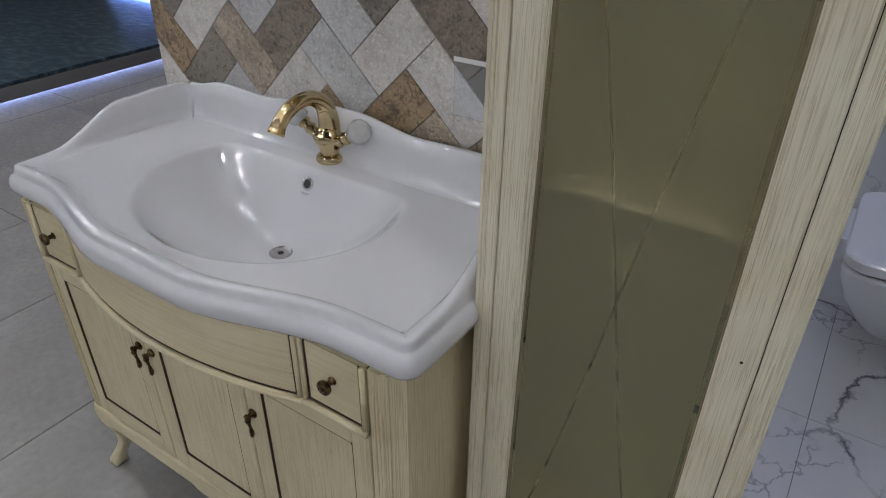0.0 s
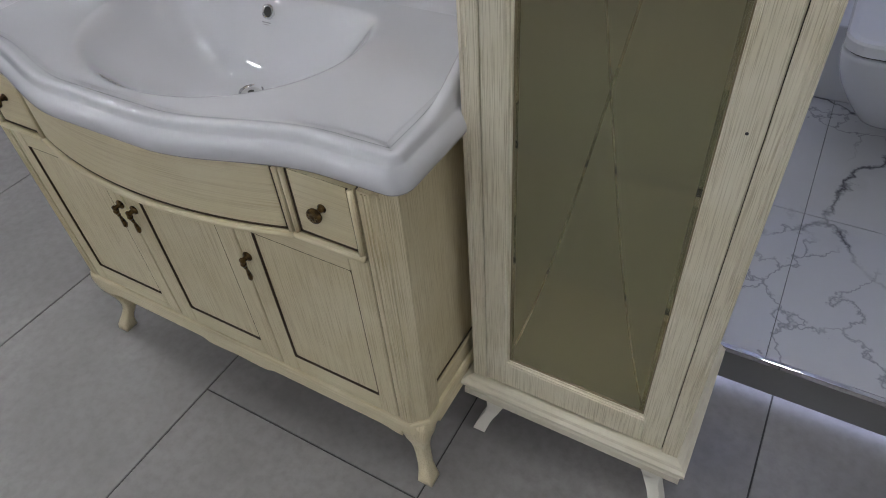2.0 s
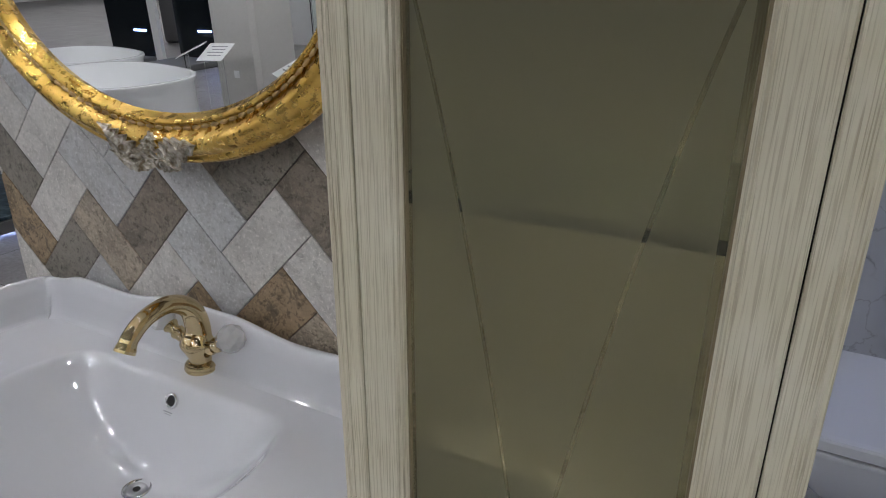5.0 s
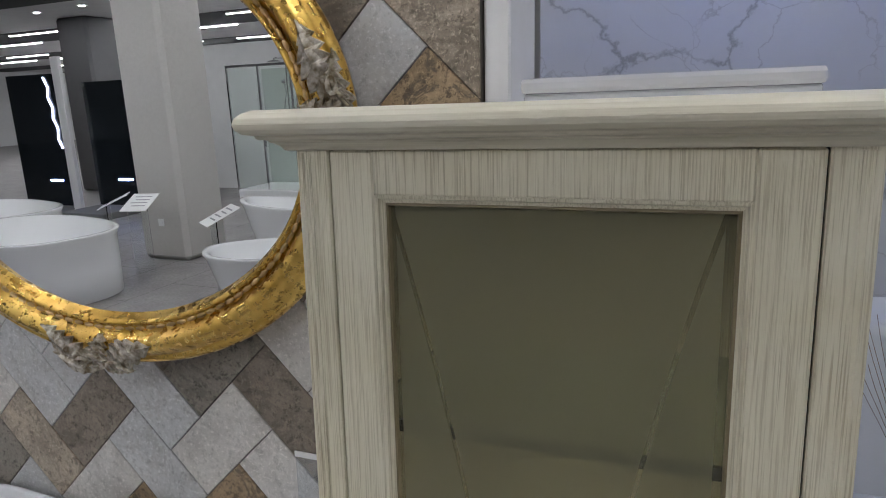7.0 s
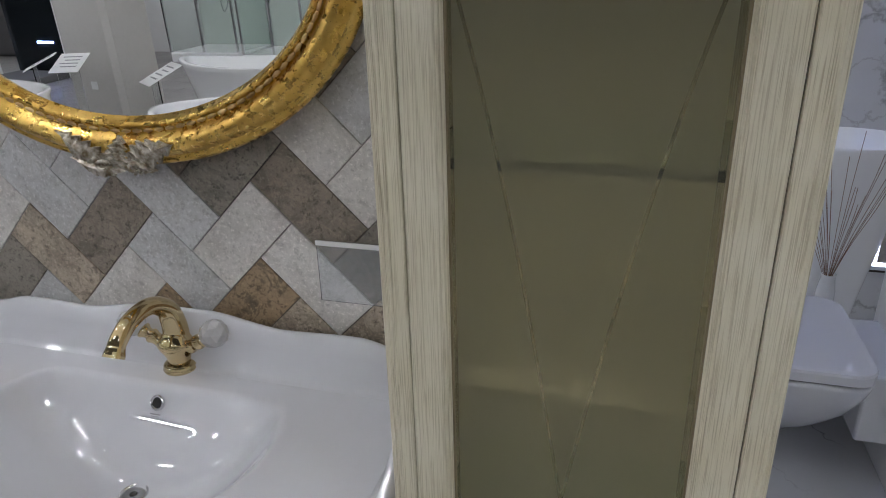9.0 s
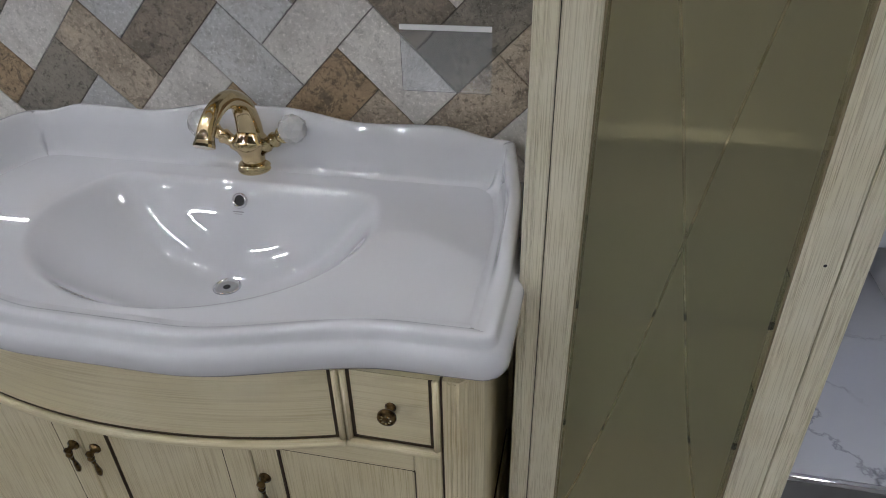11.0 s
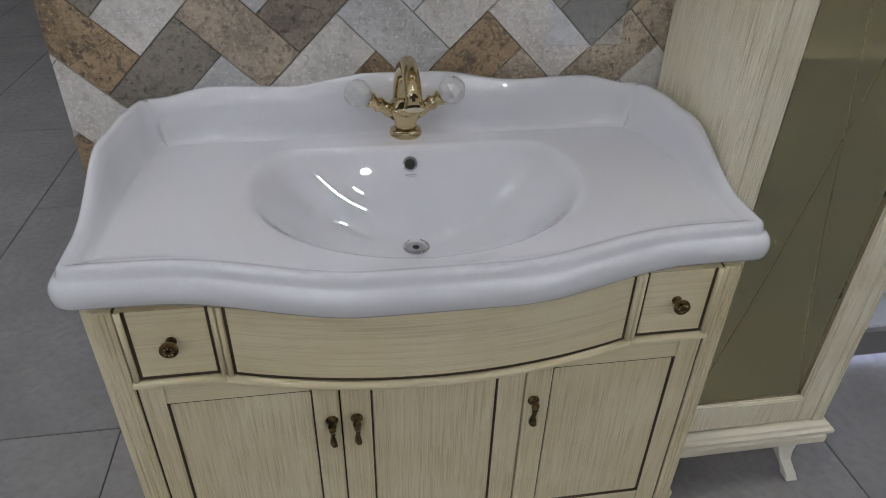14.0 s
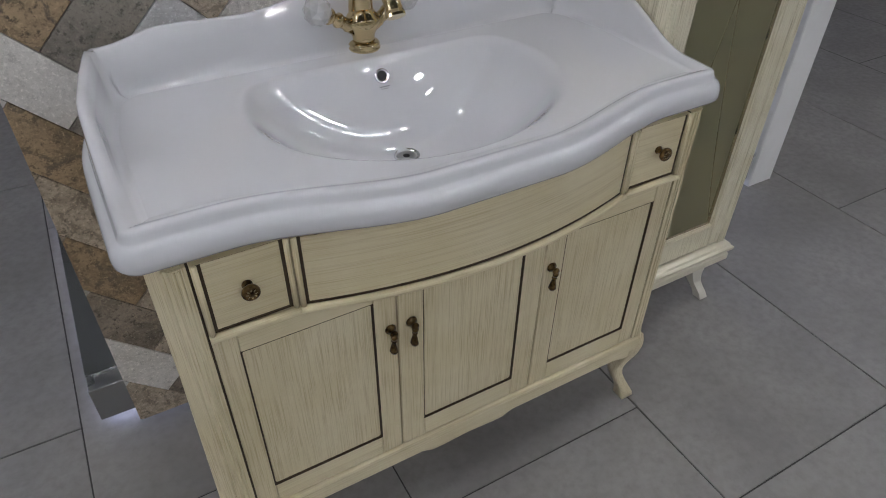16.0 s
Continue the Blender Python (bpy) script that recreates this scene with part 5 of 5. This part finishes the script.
def herringbone():
    owner = bpy.data.objects["wall_display"]
    rng = random.Random(11)
    gap = (CELL - TILE_W) / 2
    for i in range(-24, 25):
        for j in range(-24, 25):
            k = (i + j) % 4
            if k == 0:
                u0, u1, v0, v1 = i, i + 2, j, j + 1
            elif k == 2:
                u0, u1, v0, v1 = i, i + 1, j, j + 2
            else:
                continue
            g = gap / CELL
            poly = [(u0 + g, v0 + g), (u1 - g, v0 + g), (u1 - g, v1 - g), (u0 + g, v1 - g)]
            poly = [(ORIGIN[0] + (u + v) * CELL * S2, ORIGIN[1] + (u - v) * CELL * S2) for u, v in poly]
            for axis, limit, less in ((0, -0.6305, False), (0, 0.5915, True), (1, 0.037, False), (1, 2.445, True)):
                if poly:
                    poly = clip(poly, axis, limit, less)
            kind = KNOWN.get((i, j)) or rng.choice("wwgbodmwwgm" if poly and poly[0][1] > 0.85 else "bomdwmwgmb")
            if len(poly) < 3:
                continue
            area = abs(sum(a[0] * b[1] - b[0] * a[1] for a, b in zip(poly, poly[1:] + poly[:1]))) / 2
            if area < 2e-5:
                continue
            cx, cz = sum(p[0] for p in poly) / len(poly), sum(p[1] for p in poly) / len(poly)
            proud = rng.uniform(-0.0004, 0.0004)
            loops = [[(x - cx, 0.008, z - cz) for x, z in poly], [(x - cx, 0.0012 + proud, z - cz) for x, z in poly], [((x - cx) * 0.985, proud, (z - cz) * 0.985) for x, z in poly]]
            ob = finish("tile", rings(loops), TILES[kind])
            ob.location = (cx, 0, cz)
            ob.parent = owner


herringbone()


def floor_tiles():
    """Large tiles in columns along y, shifted from column to column."""
    starts = (-0.55, -0.866, -0.16, -0.249, 0.087, -0.35, -0.7)
    length, g = 1.266, 0.0021
    meshes, verts, faces = {}, [], []
    for c in range(-47, 16):
        x = -0.767 + 0.631 * c
        offset = {-1: 0.081, 0: -0.25, 1: -0.543, 2: -0.854, 3: 0.35, 4: -0.221}.get(c, starts[c % 7])
        for r in range(-27, 8):
            y = offset + r * length
            if y < -34 or y + length > 9 or x < -30 or x + 0.631 > 9:
                continue
            if not (-3.4 < x < 2.6 and -4.5 < y < 2.6):
                n = len(verts)
                verts += [(x + g, y + g, 0), (x + 0.631 - g, y + g, 0), (x + 0.631 - g, y + length - g, 0), (x + g, y + length - g, 0)]
                faces.append((n, n + 1, n + 2, n + 3))
                continue
            if "tile" not in meshes:
                loops = [[(sx * (0.3155 - g - o), sy * (length / 2 - g - o), z) for sx, sy in ((-1, -1), (1, -1), (1, 1), (-1, 1))] for o, z in ((0, -0.008), (0, -0.0008), (0.0008, 0.0))]
                ob = finish("floor_tile", rings(loops), FLOOR_TILE)
                meshes["tile"] = ob.data
            else:
                ob = new("floor_tile", meshes["tile"])
            ob.location = (x + 0.3155, y + length / 2, 0)
            ob.parent = floor
    me = bpy.data.meshes.new("far_floor_tiles")
    me.from_pydata(verts, [], faces)
    me.materials.append(FLOOR_TILE)
    far = tagged(new("far_floor_tiles", me), kind="stuff")
    far.parent = floor


floor_tiles()
